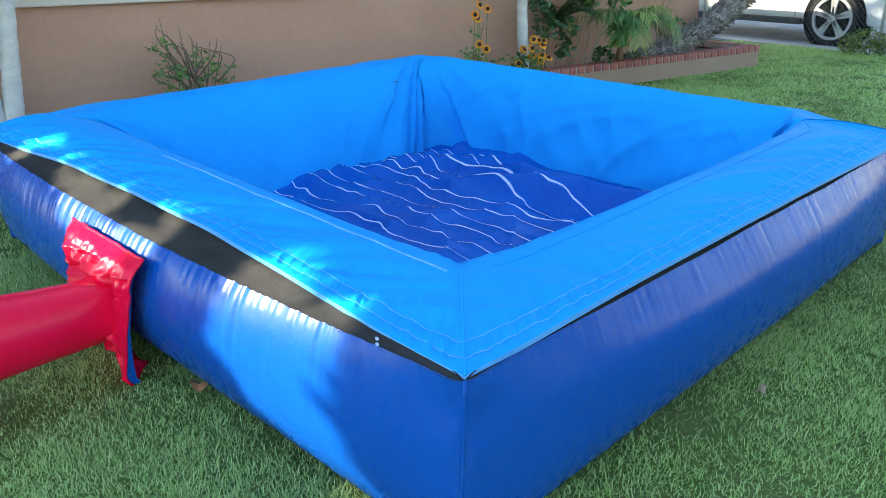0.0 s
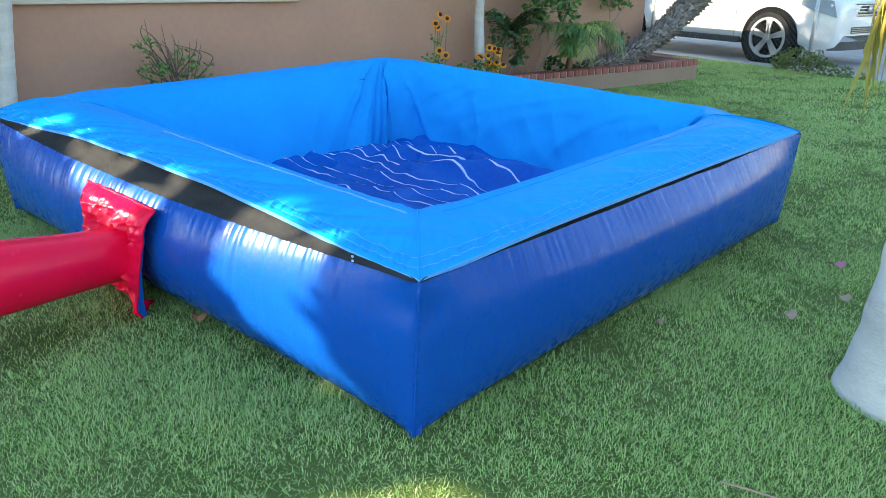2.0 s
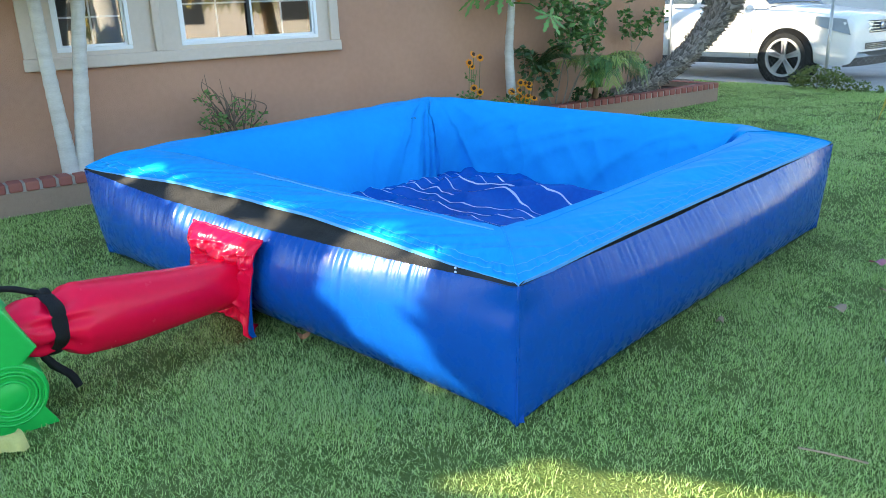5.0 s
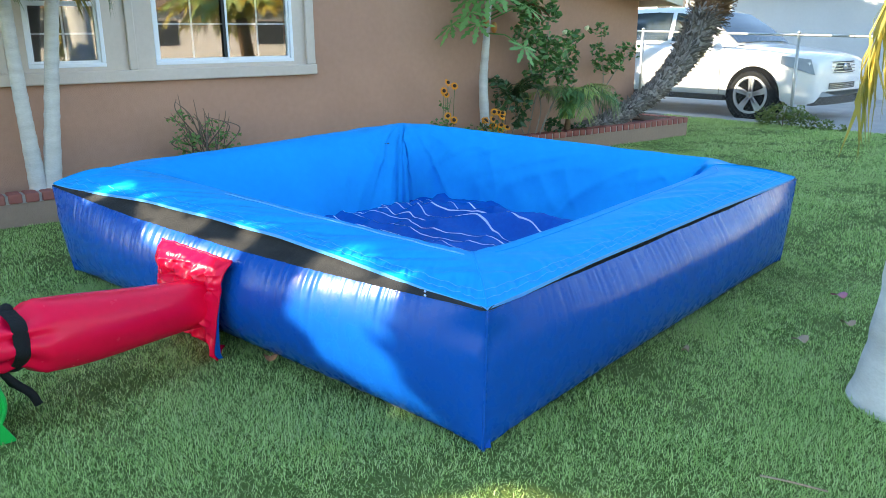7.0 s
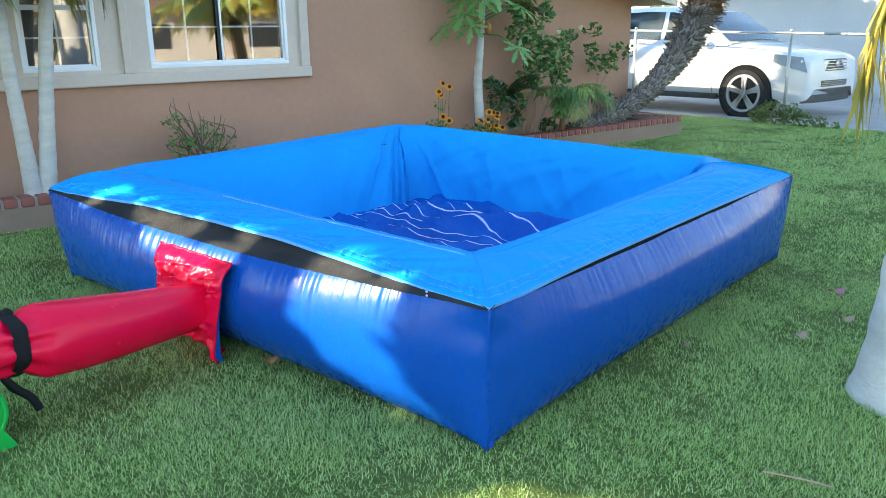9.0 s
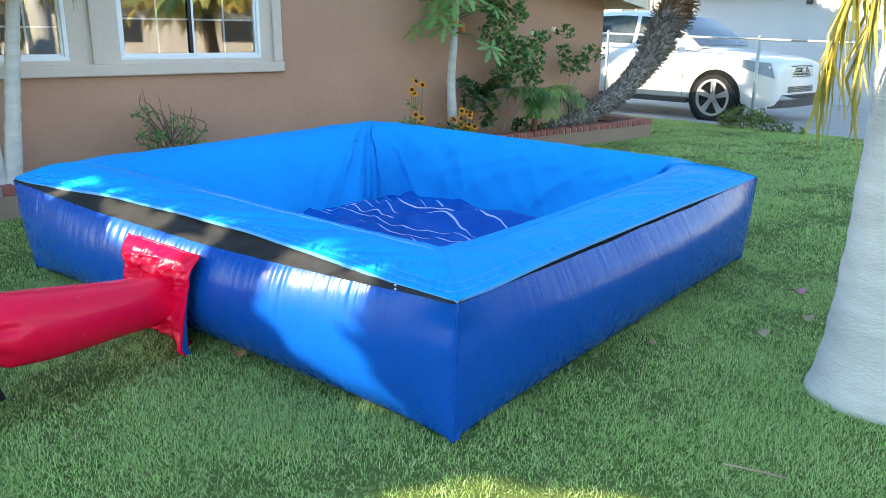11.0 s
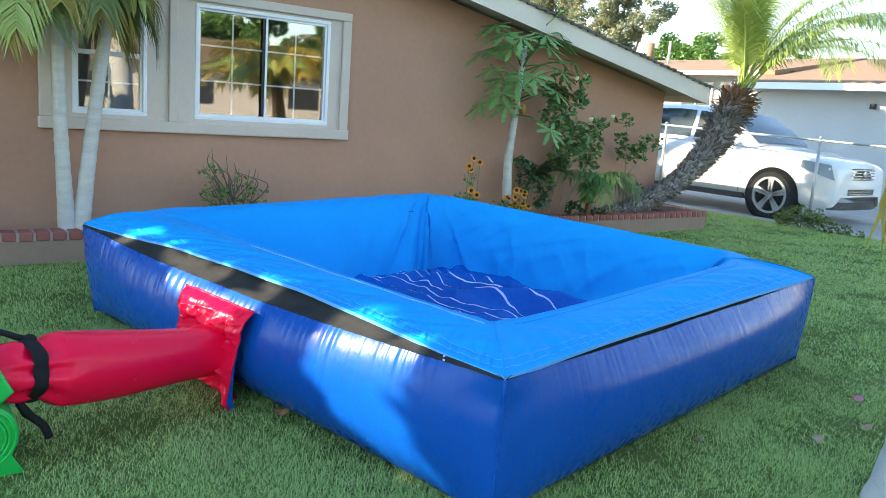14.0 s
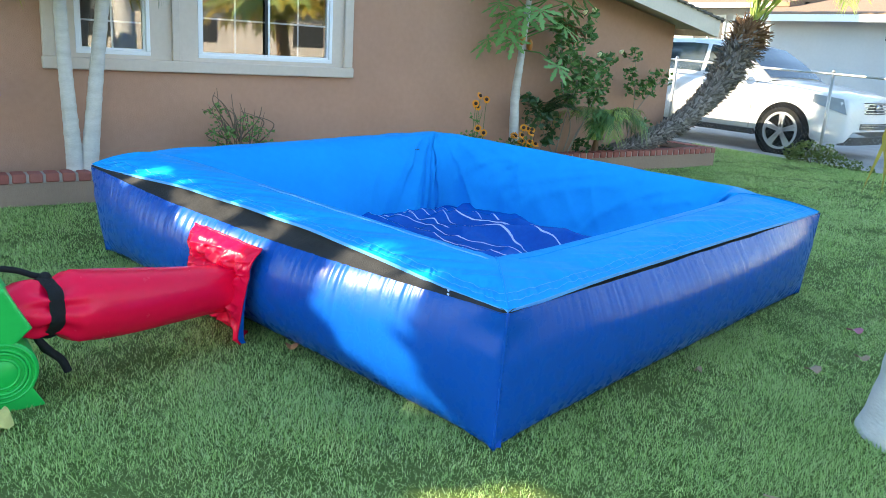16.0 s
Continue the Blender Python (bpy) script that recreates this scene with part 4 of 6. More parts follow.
for i in range(30):
    z0 = 1.50 + 0.80 * (i / 29) ** 0.8
    way = radians(i * 137.5)
    if math.cos(way) < -0.35:
        way += math.pi
    rise = rng.uniform(-0.15, 0.55) if z0 < 1.95 else rng.uniform(0.0, 0.9)
    d = Vector((math.cos(way) * 0.55, math.sin(way) * 1.2, rise)).normalized()
    L = rng.uniform(0.38, 0.72)
    a = Vector((-6.30, 5.66 + 0.09 * (z0 - 1.4), z0))
    e = a + d * L + Vector((0, 0, -0.03))
    stalk = part("leaf_stalk", tube(bmesh.new(), [a, a + d * L * 0.5 + Vector((0, 0, 0.04)), e], [0.011, 0.008, 0.006], 5), "papaya", pap, smooth=True)
    V, F = papaya_leaf(rng, e, d, rng.uniform(0.24, 0.35))
    raw("lobed_leaf", V, F, "papaya" if i not in (3, 11) else "dead_leaf", stalk)
for q in ((-6.22, 5.60, 1.62), (-6.22, 5.72, 1.56)):
    bm = bmesh.new()
    bmesh.ops.create_uvsphere(bm, u_segments=12, v_segments=8, radius=0.045, matrix=Matrix.Translation(q) @ Matrix.Diagonal((0.85, 0.85, 1.5, 1)))
    part("fruit", bm, "fruit", pap, "small ripening orange papaya fruit", smooth=True)


def shrub(name, label, stems, blobs, per, size, material, seed, stem_mat="twig", loc=None, bloom=()):
    rng = np.random.default_rng(seed)
    s = thing(name, label, "shrub", loc=loc or stems[0][0])
    for st in stems:
        pts = spline(st, 8)
        part("stem", tube(bmesh.new(), pts, [0.008 - 0.0055 * i / len(pts) for i in range(len(pts))], 6), stem_mat, s, smooth=True)
    if per:
        V, F = leaf_cards(rng, blob_points(rng, blobs, per), size)
        tagged(raw("leaves", V, F, material, s), kind="stuff")
    for b in bloom:
        bm = bmesh.new()
        for k in range(3):
            bmesh.ops.create_icosphere(bm, subdivisions=1, radius=0.030 - 0.006 * k, matrix=Matrix.Translation(Vector(b) + Vector((0.01 * k, 0.004 * k, 0.008 * k))))
        part("bloom", bm, "rose", s, "pale yellow bloom")
    return s


shrub("rose_bush", "leafy green rose bush with pale yellow blooms, in planter",
      [[(-6.30, 6.35, 0.15), (-6.25, 6.45, 0.7), (-6.2, 6.55, 1.2), (-6.2, 6.62, 1.95)], [(-6.28, 6.5, 0.15), (-6.2, 6.75, 0.7), (-6.2, 6.95, 1.2), (-6.2, 7.1, 1.5)],
       [(-6.3, 6.4, 0.15), (-6.3, 6.1, 0.6), (-6.3, 5.95, 0.95)], [(-6.26, 6.42, 0.15), (-6.22, 6.52, 0.6), (-6.2, 6.3, 1.1), (-6.2, 6.2, 1.7)], [(-6.26, 6.5, 0.15), (-6.18, 6.62, 0.55), (-6.16, 6.9, 0.9)]],
      [((-6.22, 6.30, 1.50), 0.24), ((-6.2, 6.60, 1.28), 0.27), ((-6.2, 6.85, 1.18), 0.25), ((-6.22, 6.45, 1.02), 0.20), ((-6.2, 7.02, 1.42), 0.15), ((-6.2, 6.9, 0.95), 0.18), ((-6.2, 6.62, 1.72), 0.15), ((-6.2, 6.66, 1.95), 0.10), ((-6.2, 6.2, 1.78), 0.17)],
      2300, 0.092, "leaf_mid", 11, "pale_stem", None, [(-6.1, 6.60, 2.02), (-6.05, 6.72, 1.50), (-6.1, 6.45, 1.98), (-6.02, 7.08, 1.55)])
shrub("rose_bush", "tall dark-green rose bush beside the house corner",
      [[(-6.40, 7.75, 0.15), (-6.38, 7.85, 0.7), (-6.35, 7.8, 1.1), (-6.35, 7.72, 1.6)], [(-6.38, 7.85, 0.7), (-6.36, 8.05, 0.95), (-6.3, 8.40, 1.32)]],
      [((-6.36, 7.72, 1.52), 0.13), ((-6.34, 8.26, 1.24), 0.19), ((-6.36, 7.82, 1.10), 0.17), ((-6.36, 7.68, 1.28), 0.12), ((-6.34, 8.02, 1.05), 0.14), ((-6.34, 8.10, 0.62), 0.09)],
      2400, 0.078, "leaf_mid", 12, "pale_stem")
shrub("rose_bush", "low dark-green rose shoots with broad leaves, in planter",
      [[(-6.3, 6.02, 0.15), (-6.28, 5.92, 0.5), (-6.25, 5.80, 0.95)], [(-6.3, 6.05, 0.15), (-6.25, 6.15, 0.5), (-6.22, 6.22, 0.72)]],
      [((-6.25, 5.82, 0.92), 0.12), ((-6.25, 5.92, 0.70), 0.15), ((-6.22, 6.2, 0.66), 0.16), ((-6.22, 6.16, 0.45), 0.12)], 1700, 0.10, "leaf_dark", 19, "pale_stem")
shrub("garden_shrub", "low green leafy shrub in the planter", [[(-6.3, 5.95, 0.15), (-6.28, 5.98, 0.5), (-6.25, 6.0, 0.75)]],
      [((-6.25, 5.55, 0.35), 0.12), ((-6.22, 6.75, 0.34), 0.16), ((-6.3, 7.3, 0.28), 0.12)], 2200, 0.075, "leaf_dark", 13)
small = thing("small_palm", "small bushy palm with fine green fronds, in planter", "palm tree", loc=(-6.25, 7.05, 0.17))
part("stalk", tube(bmesh.new(), [(-6.28, 7.05, 0.14), (-6.26, 7.06, 0.35), (-6.25, 7.06, 0.5)], [0.05, 0.04, 0.02], 8), "ruff", small, smooth=True)
for i in range(17):
    add_frond(rng, small, ("frond_dull", "leaf_mid", "frond")[i % 3], (-6.22, 7.0 + rng.uniform(-0.16, 0.16), 0.42), rng.uniform(-110, 110), rng.uniform(0.7, 1.0), rng.uniform(58, 86), rng.uniform(-85, -25), 0.25, n=34, vee=0.15, sag=0.55, width=0.0055)
for i in range(9):
    add_frond(rng, small, "leaf_dark", (-6.4, 6.15, 0.65), rng.uniform(-150, 150), rng.uniform(0.45, 0.62), rng.uniform(40, 80), rng.uniform(-30, 20), 0.2, n=22, vee=0.2, sag=0.3, width=0.009)

# the half-bare shrub behind the pool
st = []
for i in range(13):
    y0, z1 = 2.24 + rng.uniform(-0.12, 0.12), rng.uniform(0.60, 0.98)
    y1 = 2.22 + rng.uniform(-0.32, 0.34)
    st.append([(-6.35, y0, 0.15), (-6.33 + rng.uniform(-0.1, 0.1), (y0 + y1) / 2 + rng.uniform(-0.06, 0.06), z1 * 0.6), (-6.33, y1, z1)])
    st.append([(-6.33, (y0 + y1) / 2, z1 * 0.6), (-6.30, y1 + rng.uniform(-0.12, 0.12), z1 * 0.85), (-6.30, y1 + rng.uniform(-0.2, 0.2), z1 * rng.uniform(0.9, 1.02))])
shrub("bare_shrub", "half-bare twiggy shrub with a few green leaves", st,
      [((-6.33, 1.98, 0.74), 0.13), ((-6.30, 2.27, 0.60), 0.17), ((-6.3, 2.42, 0.50), 0.15), ((-6.32, 2.0, 0.55), 0.14), ((-6.32, 2.12, 0.45), 0.2)], 3200, 0.045, "leaf", 15, loc=(-6.35, 2.5, 0.17))


# yellow coneflowers
def coneflower(stem_pts, tilt, group):
    f = thing("coneflower", "golden-yellow daisy flower with a dark centre", "flower", group, loc=stem_pts[0])
    part("stem", tube(bmesh.new(), spline(stem_pts, 6), 0.004, 5), "stem", f, smooth=True)
    head = Vector(stem_pts[-1])
    m = Matrix.Translation(head) @ Euler(tilt).to_matrix().to_4x4()
    V, F = [], []
    for i in range(12):
        a = 2 * math.pi * i / 12 + rng.uniform(-0.1, 0.1)
        d, s = Vector((math.cos(a), math.sin(a), -0.25)), Vector((-math.sin(a), math.cos(a), 0))
        k = len(V)
        V += [m @ (d * 0.012), m @ (d * 0.030 + s * 0.012), m @ (d * 0.050), m @ (d * 0.030 - s * 0.012)]
        F += [(k, k + 1, k + 2, k + 3)]
    raw("petals", V, F, "petal", f)
    bm = bmesh.new()
    bmesh.ops.create_uvsphere(bm, u_segments=10, v_segments=6, radius=0.022, matrix=m @ Matrix.Diagonal((1, 1, 0.8, 1)))
    part("centre", bm, "cone", f, smooth=True)


for i in range(22):
    if i < 6:
        y, z = 5.02 + rng.uniform(-0.12, 0.12), (0.60, 0.84, 0.88, 0.93, 0.55, 0.97)[i]
    else:
        y, z = 5.64 + rng.uniform(-0.17, 0.20), rng.uniform(0.36, 0.62)
    x = -6.12 + rng.uniform(-0.08, 0.08)
    coneflower([(x - 0.1, y + rng.uniform(-0.1, 0.1), 0.15), (x - 0.05, y + 0.02, z * 0.6), (x, y, z)], (rng.uniform(-0.3, 0.9), rng.uniform(0.5, 1.3), 0), "coneflowers in the planter")
shrub("flower_foliage", "green foliage of the coneflowers", [[(-6.2, 5.0, 0.15), (-6.2, 5.0, 0.5), (-6.18, 5.05, 0.8)], [(-6.2, 5.7, 0.15), (-6.18, 5.7, 0.4), (-6.17, 5.72, 0.5)]],
      [((-6.2, 4.95, 0.5), 0.14), ((-6.2, 4.97, 0.72), 0.08), ((-6.18, 5.35, 0.34), 0.17), ((-6.18, 5.65, 0.34), 0.2)], 3000, 0.05, "leaf", 17, "stem")
shrub("fence_shrub", "low yellow-green shrub growing through the fence", [[(-5.8, 11.6, 0), (-5.8, 11.6, 0.15), (-5.75, 11.6, 0.3)], [(-5.8, 11.6, 0), (-6.0, 11.62, 0.2), (-6.15, 11.6, 0.3)]],
      [((-6.12, 11.62, 0.14), 0.19), ((-5.88, 11.60, 0.20), 0.23), ((-5.62, 11.66, 0.19), 0.20), ((-5.38, 11.62, 0.12), 0.16), ((-5.10, 11.64, 0.08), 0.12), ((-4.85, 11.62, 0.05), 0.08)], 6500, 0.055, "frond_dull", 18, loc=(-5.6, 11.6, 0))
V, F = frond(rng, (-6.35, 0.0, 0.2), -30, 0.45, 50, -10, 0.16, n=20)
tuft = thing("strap_leaf_plant", "small green strap-leaved plant in the planter", "plant", loc=(-6.35, 0, 0.17))
raw("leaf_tuft", V, F, "leaf", tuft)
V, F = frond(rng, (-6.35, -0.1, 0.2), 20, 0.5, 60, -20, 0.16, n=20)
raw("leaf_tuft", V, F, "leaf", tuft)


# fallen leaves
def dead_leaf(x, y, size, material, turn, label):
    V, F = [], []
    n_ = 12
    V.append(Vector((x, y, 0.045)))
    for i in range(n_):
        a = 2 * math.pi * i / n_
        r = size * (0.62 + 0.38 * math.cos(a) ** 2 + 0.10 * math.sin(3 * a + turn))
        V.append(Vector((x + math.cos(a + turn) * r, y + math.sin(a + turn) * r * 0.8, 0.045 + 0.014 * math.sin(2 * a + turn))))
    F = [(0, 1 + i, 1 + (i + 1) % n_) for i in range(n_)]
    tagged(raw("fallen_leaf", V, F, material), label, "leaf", "fallen leaves on the lawn")


for x, y, s, m_, tn in ((-2.33, 0.907, 0.045, "dead_leaf", 0.4), (-0.897, 3.043, 0.05, "pale_leaf", 1.2), (-1.168, 2.498, 0.03, "pale_leaf", 2.0),
                        (-0.86, 3.45, 0.04, "pale_leaf", 0.2), (-1.1, 3.85, 0.05, "pink_leaf", 0.9), (-2.9, 0.35, 0.03, "dead_leaf", 2.6), (-1.05, 4.5, 0.04, "dead_leaf", 1.5)):
    dead_leaf(x, y, s, m_, tn, "curled dry brown leaf lying on the grass" if m_ != "pink_leaf" else "withered pink petal lying on the grass")


# a bare twig, and a speck of leaf on the pool's rim
tagged(part("fallen_twig", tube(bmesh.new(), spline([(-0.35, 1.765, 0.045), (-0.26, 1.80, 0.05), (-0.16, 1.855, 0.042)], 6), 0.004, 5), "pale_leaf", smooth=True), "thin pale dry twig lying on the grass", "twig")
bm = bmesh.new()
sheet(bm, lambda a, b: Vector((-4.35 + 0.04 * (a - 0.5), 2.93 + 0.028 * (b - 0.5) * math.sin(math.pi * a) + 0.02 * a, 0.648 + 0.010 * math.sin(a * 3))), 6, 3)
tagged(part("fallen_leaf", bm, "cone"), "small dark leaf lying on the pool rim", "leaf", "fallen leaves on the lawn")
broad = thing("broadleaf_plant", "low plant with broad green leaves, in the planter", "plant", loc=(-6.3, -0.18, 0.17))
for i in range(9):
    a0, L, up = rng.uniform(-1.2, 1.8), rng.uniform(0.22, 0.34), rng.uniform(0.5, 1.1)
    d = Vector((math.cos(a0) * 0.6, math.sin(a0) * 0.8, up)).normalized()
    s_ = d.cross(Vector((0, 0, 1))).normalized()
    bm = bmesh.new()
    sheet(bm, lambda a, b: Vector((-6.3, -0.18, 0.2)) + d * L * a + s_ * 0.10 * (b - 0.5) * math.sin(math.pi * min(1, 0.08 + a * 0.92)) + Vector((0, 0, -0.10 * a * a + 0.02 * abs(b - 0.5))), 8, 4)
    part("broad_leaf", bm, "papaya", broad, smooth=True)


# ---- chain-link fence ----
M.update({
    "galv": mat("galvanised_steel", (0.50, 0.51, 0.52), (0.40, 0.41, 0.42), 9, 0.45, 0, metal=0.6),
    "car": mat("white_car_paint", (0.76, 0.77, 0.78), (0.73, 0.74, 0.75), 2, 0.3, coat=0.8, rvar=0.03),
    "tyre": mat("black_rubber", (0.012, 0.012, 0.012), (0.02, 0.02, 0.02), 8, 0.85, 0.3, 60, spec=0.15),
    # arch: near-black, the shadow under the wing put into the colour
    "arch": mat("arch_shade_black", (0.006, 0.006, 0.006), (0.010, 0.010, 0.010), 8, 0.95, spec=0.02),
    "alloy": mat("silver_alloy", (0.62, 0.63, 0.65), (0.52, 0.53, 0.55), 5, 0.35, metal=0.5),
    "car_glass": mat("dark_tinted_glass", (0.03, 0.045, 0.055), (0.02, 0.03, 0.04), 2, 0.06, rvar=0.02, spec=0.9),
    "lamp_glass": mat("headlamp_lens", (0.34, 0.37, 0.40), (0.22, 0.25, 0.28), 6, 0.12, rvar=0.04),
    "chrome": mat("grille_chrome", (0.45, 0.46, 0.48), (0.35, 0.36, 0.38), 6, 0.25, metal=0.8),
    "trim": mat("black_plastic", (0.022, 0.022, 0.023), (0.035, 0.035, 0.036), 8, 0.6),
    "nwall": mat("white_stucco", (0.52, 0.53, 0.53), (0.47, 0.48, 0.48), 1, 0.9, 0.4, 90),
    "nroof": mat("tan_shingle", (0.29, 0.18, 0.11), (0.21, 0.13, 0.08), 6, 0.9, 0.6, 60, island=0.4),
    "wood": mat("weathered_pole", (0.16, 0.10, 0.08), (0.22, 0.15, 0.11), 6, 0.9),
})
FY = 11.85
fence = thing("chain_link_fence", "galvanised chain-link fence with round posts and top rail", "fence", loc=(-6, FY, 0))


def rail_z(x):
    return 1.44 + 0.025 * (-6 - x)


for x in (-5.82, -8.9, -2.7, 0.4):
    part("post", tube(bmesh.new(), [(x, FY, -0.1), (x, FY, 0.7), (x, FY, rail_z(x) + 0.03)], 0.027, 10), "galv", fence, smooth=True)
    bm = bmesh.new()
    bmesh.ops.create_uvsphere(bm, u_segments=10, v_segments=6, radius=0.032, matrix=Matrix.Translation((x, FY, rail_z(x) + 0.035)))
    part("post_cap", bm, "galv", fence, smooth=True)
part("top_rail", tube(bmesh.new(), [(-9.6, FY, rail_z(-9.6)), (-5, FY, rail_z(-5)), (0.4, FY, rail_z(0.4))], 0.020, 8), "galv", fence, smooth=True)
V, F = [], []
x = -10.9
while x < 0.4:
    for s in (-1, 1):
        for j in range(16):
            za, zb = 0.02 + 1.42 * j / 16, 0.02 + 1.42 * (j + 1) / 16
            xa, xb = x + s * (za - 0.7) * 0.92, x + s * (zb - 0.7) * 0.92
            if not (-9.6 < xa < 0.4):
                continue
            k, w = len(V), 0.0013
            o = 0.003 * s
            V += [(xa - w, FY + o, za), (xa + w, FY + o, za), (xb + w, FY + o, zb), (xb - w, FY + o, zb), (xa, FY + o - w * 1.6, za), (xb, FY + o - w * 1.6, zb)]
            F += [(k, k + 1, k + 2, k + 3), (k, k + 3, k + 5, k + 4), (k + 1, k + 4, k + 5, k + 2)]
    x += 0.078
tagged(raw("wire_mesh", V, F, "galv", fence, "woven diamond wire"), kind="stuff")

# ---- white car on the drive, nose towards the street ----
CS = 1.14
CX, CY = -6.83, 12.30
car = thing("parked_car", "white sport utility car parked on the driveway behind fence", "car", loc=(CX, CY, 0))


def cw(x, y, z):
    """Car space: x forward from the front axle, y across from the near flank, z up."""
    return Vector((CX + x * CS, CY + y * CS, z * CS))


W = 1.84
# x, sill, shoulder height, pinch of plan at this station
ST = [(0.93, 0.44, 0.66, 0.28), (0.92, 0.36, 0.80, 0.22), (0.89, 0.29, 0.875, 0.16), (0.81, 0.26, 0.925, 0.10), (0.62, 0.25, 0.975, 0.05), (0.42, 0.30, 0.995, 0.03), (0.2, 0.34, 1.03, 0.015),
      (0.0, 0.34, 1.055, 0.01), (-0.25, 0.33, 1.075, 0.005), (-0.5, 0.30, 1.09, 0.0), (-0.9, 0.29, 1.10, 0.0), (-1.6, 0.29, 1.12, 0.0), (-2.4, 0.30, 1.14, 0.01), (-2.9, 0.32, 1.16, 0.03),
      (-3.3, 0.36, 1.15, 0.07), (-3.6, 0.42, 1.05, 0.16), (-3.68, 0.5, 0.9, 0.25)]


def body_ring(x, lo, hi, pin):
    half = []
    for t, o in ((0.0, 0.06), (0.08, 0.015), (0.35, 0.0), (0.55, 0.004), (0.75, 0.012), (0.90, 0.035), (0.97, 0.075), (1.0, 0.16)):
        half.append((o + pin, lo + (hi - lo) * t))
    crown_ = hi + 0.035
    pts = [(x, y, z) for y, z in half] + [(x, W * 0.3, crown_), (x, W * 0.5, crown_ + 0.008), (x, W * 0.7, crown_)] + [(x, W - y, z) for y, z in half[::-1]]
    return pts


bm = bmesh.new()
rings = [[bm.verts.new(cw(*p)) for p in body_ring(*s)] for s in ST]
for a, b in zip(rings, rings[1:]):
    for i in range(len(a) - 1):
        bm.faces.new((a[i], a[i + 1], b[i + 1], b[i]))
bm.faces.new(rings[0])
bm.faces.new(rings[-1][::-1])
bmesh.ops.recalc_face_normals(bm, faces=bm.faces)
bmesh.ops.subdivide_edges(bm, edges=bm.edges, cuts=1, smooth=0.0)
body = part("body", bm, "car", car, "white painted body", smooth=True)

GH = [(-0.40, 1.09, 1.105, 0.14), (-0.76, 1.10, 1.37, 0.19), (-1.15, 1.11, 1.60, 0.23), (-1.5, 1.12, 1.685, 0.25), (-2.0, 1.13, 1.71, 0.26), (-2.7, 1.14, 1.69, 0.26), (-3.15, 1.13, 1.55, 0.27), (-3.5, 1.10, 1.20, 0.20)]
bm = bmesh.new()
rings = [[bm.verts.new(cw(x, y, z)) for y, z in ((0.075, lo - 0.02), (0.085 + (pin - 0.09) * 0.5, (lo + hi) / 2), (pin - 0.02, hi - 0.035), (pin + 0.06, hi), (W / 2, hi + 0.022), (W - pin - 0.06, hi), (W - pin + 0.02, hi - 0.035), (W - 0.085 - (pin - 0.09) * 0.5, (lo + hi) / 2), (W - 0.075, lo - 0.02))] for x, lo, hi, pin in GH]
for a, b in zip(rings, rings[1:]):
    for i in range(len(a) - 1):
        bm.faces.new((a[i], a[i + 1], b[i + 1], b[i]))
bmesh.ops.recalc_face_normals(bm, faces=bm.faces)
part("cabin", bm, "car", car, smooth=True)


def cab_y(x, t):
    """Near flank of the cabin at height share t."""
    for (x0, l0, h0, p0), (x1, l1, h1, p1) in zip(GH, GH[1:]):
        if x1 <= x <= x0:
            q = (x - x0) / (x1 - x0)
            lo, hi, pin = l0 + (l1 - l0) * q, h0 + (h1 - h0) * q, p0 + (p1 - p0) * q
            a, b, c = (0.075, lo - 0.02), (0.085 + (pin - 0.09) * 0.5, (lo + hi) / 2), (pin - 0.02, hi - 0.035)
            (ya, za), (yb, zb), r = (a, b, t * 2) if t < 0.5 else (b, c, t * 2 - 1)
            return ya + (yb - ya) * r, za + (zb - za) * r
    return 0.1, 1.2


def side_glass(xs0, xs1, front):
    bm = bmesh.new()

    def g_at(a, b):
        x = xs0 + (xs1 - xs0) * a
        t = 0.10 + 0.82 * b
        if front:
            x -= 0.42 * b * (1 - a)
        y, z = cab_y(x, t)
        return cw(x, y - 0.008, z)
    sheet(bm, g_at, 8, 6)
    return bm


part("side_window", side_glass(-0.80, -1.60, True), "car_glass", car, "dark side glass", smooth=True)
part("side_window", side_glass(-1.68, -2.50, False), "car_glass", car, "dark side glass", smooth=True)
part("side_window", side_glass(-2.57, -3.05, False), "car_glass", car, "dark side glass", smooth=True)


def shield(a, b):
    """Windscreen over the sloping front of the cabin."""
    t = 0.04 + 0.92 * b
    if t < 0.5:
        q = t / 0.5
        x, hi, pin = -0.40 - 0.36 * q, 1.105 + 0.265 * q, 0.14 + 0.05 * q
    else:
        q = (t - 0.5) / 0.5
        x, hi, pin = -0.76 - 0.39 * q, 1.37 + 0.23 * q, 0.19 + 0.04 * q
    y0, y1 = pin + 0.03, W - pin - 0.03
    return cw(x + 0.018, y0 + (y1 - y0) * a, hi + 0.012 + 0.020 * math.sin(a * math.pi))


bm = bmesh.new()
sheet(bm, shield, 12, 8)
part("windscreen", bm, "car_glass", car, "tinted windscreen", smooth=True)


def disc(bm, c, r, n_=32, y0=0.0, y1=0.0, inner=0.0):
    ring_ = []
    for rr, yy in ((inner, y0), (r, y0), (r, y1), (inner, y1)):
        ring_.append([bm.verts.new(cw(c[0] + math.cos(2 * math.pi * q / n_) * rr, c[1] + yy, c[2] + math.sin(2 * math.pi * q / n_) * rr)) for q in range(n_)])
    for a, b in zip(ring_, ring_[1:] + ring_[:1]):
        for q in range(n_):
            bm.faces.new((a[q], a[(q + 1) % n_], b[(q + 1) % n_], b[q]))
    return bm


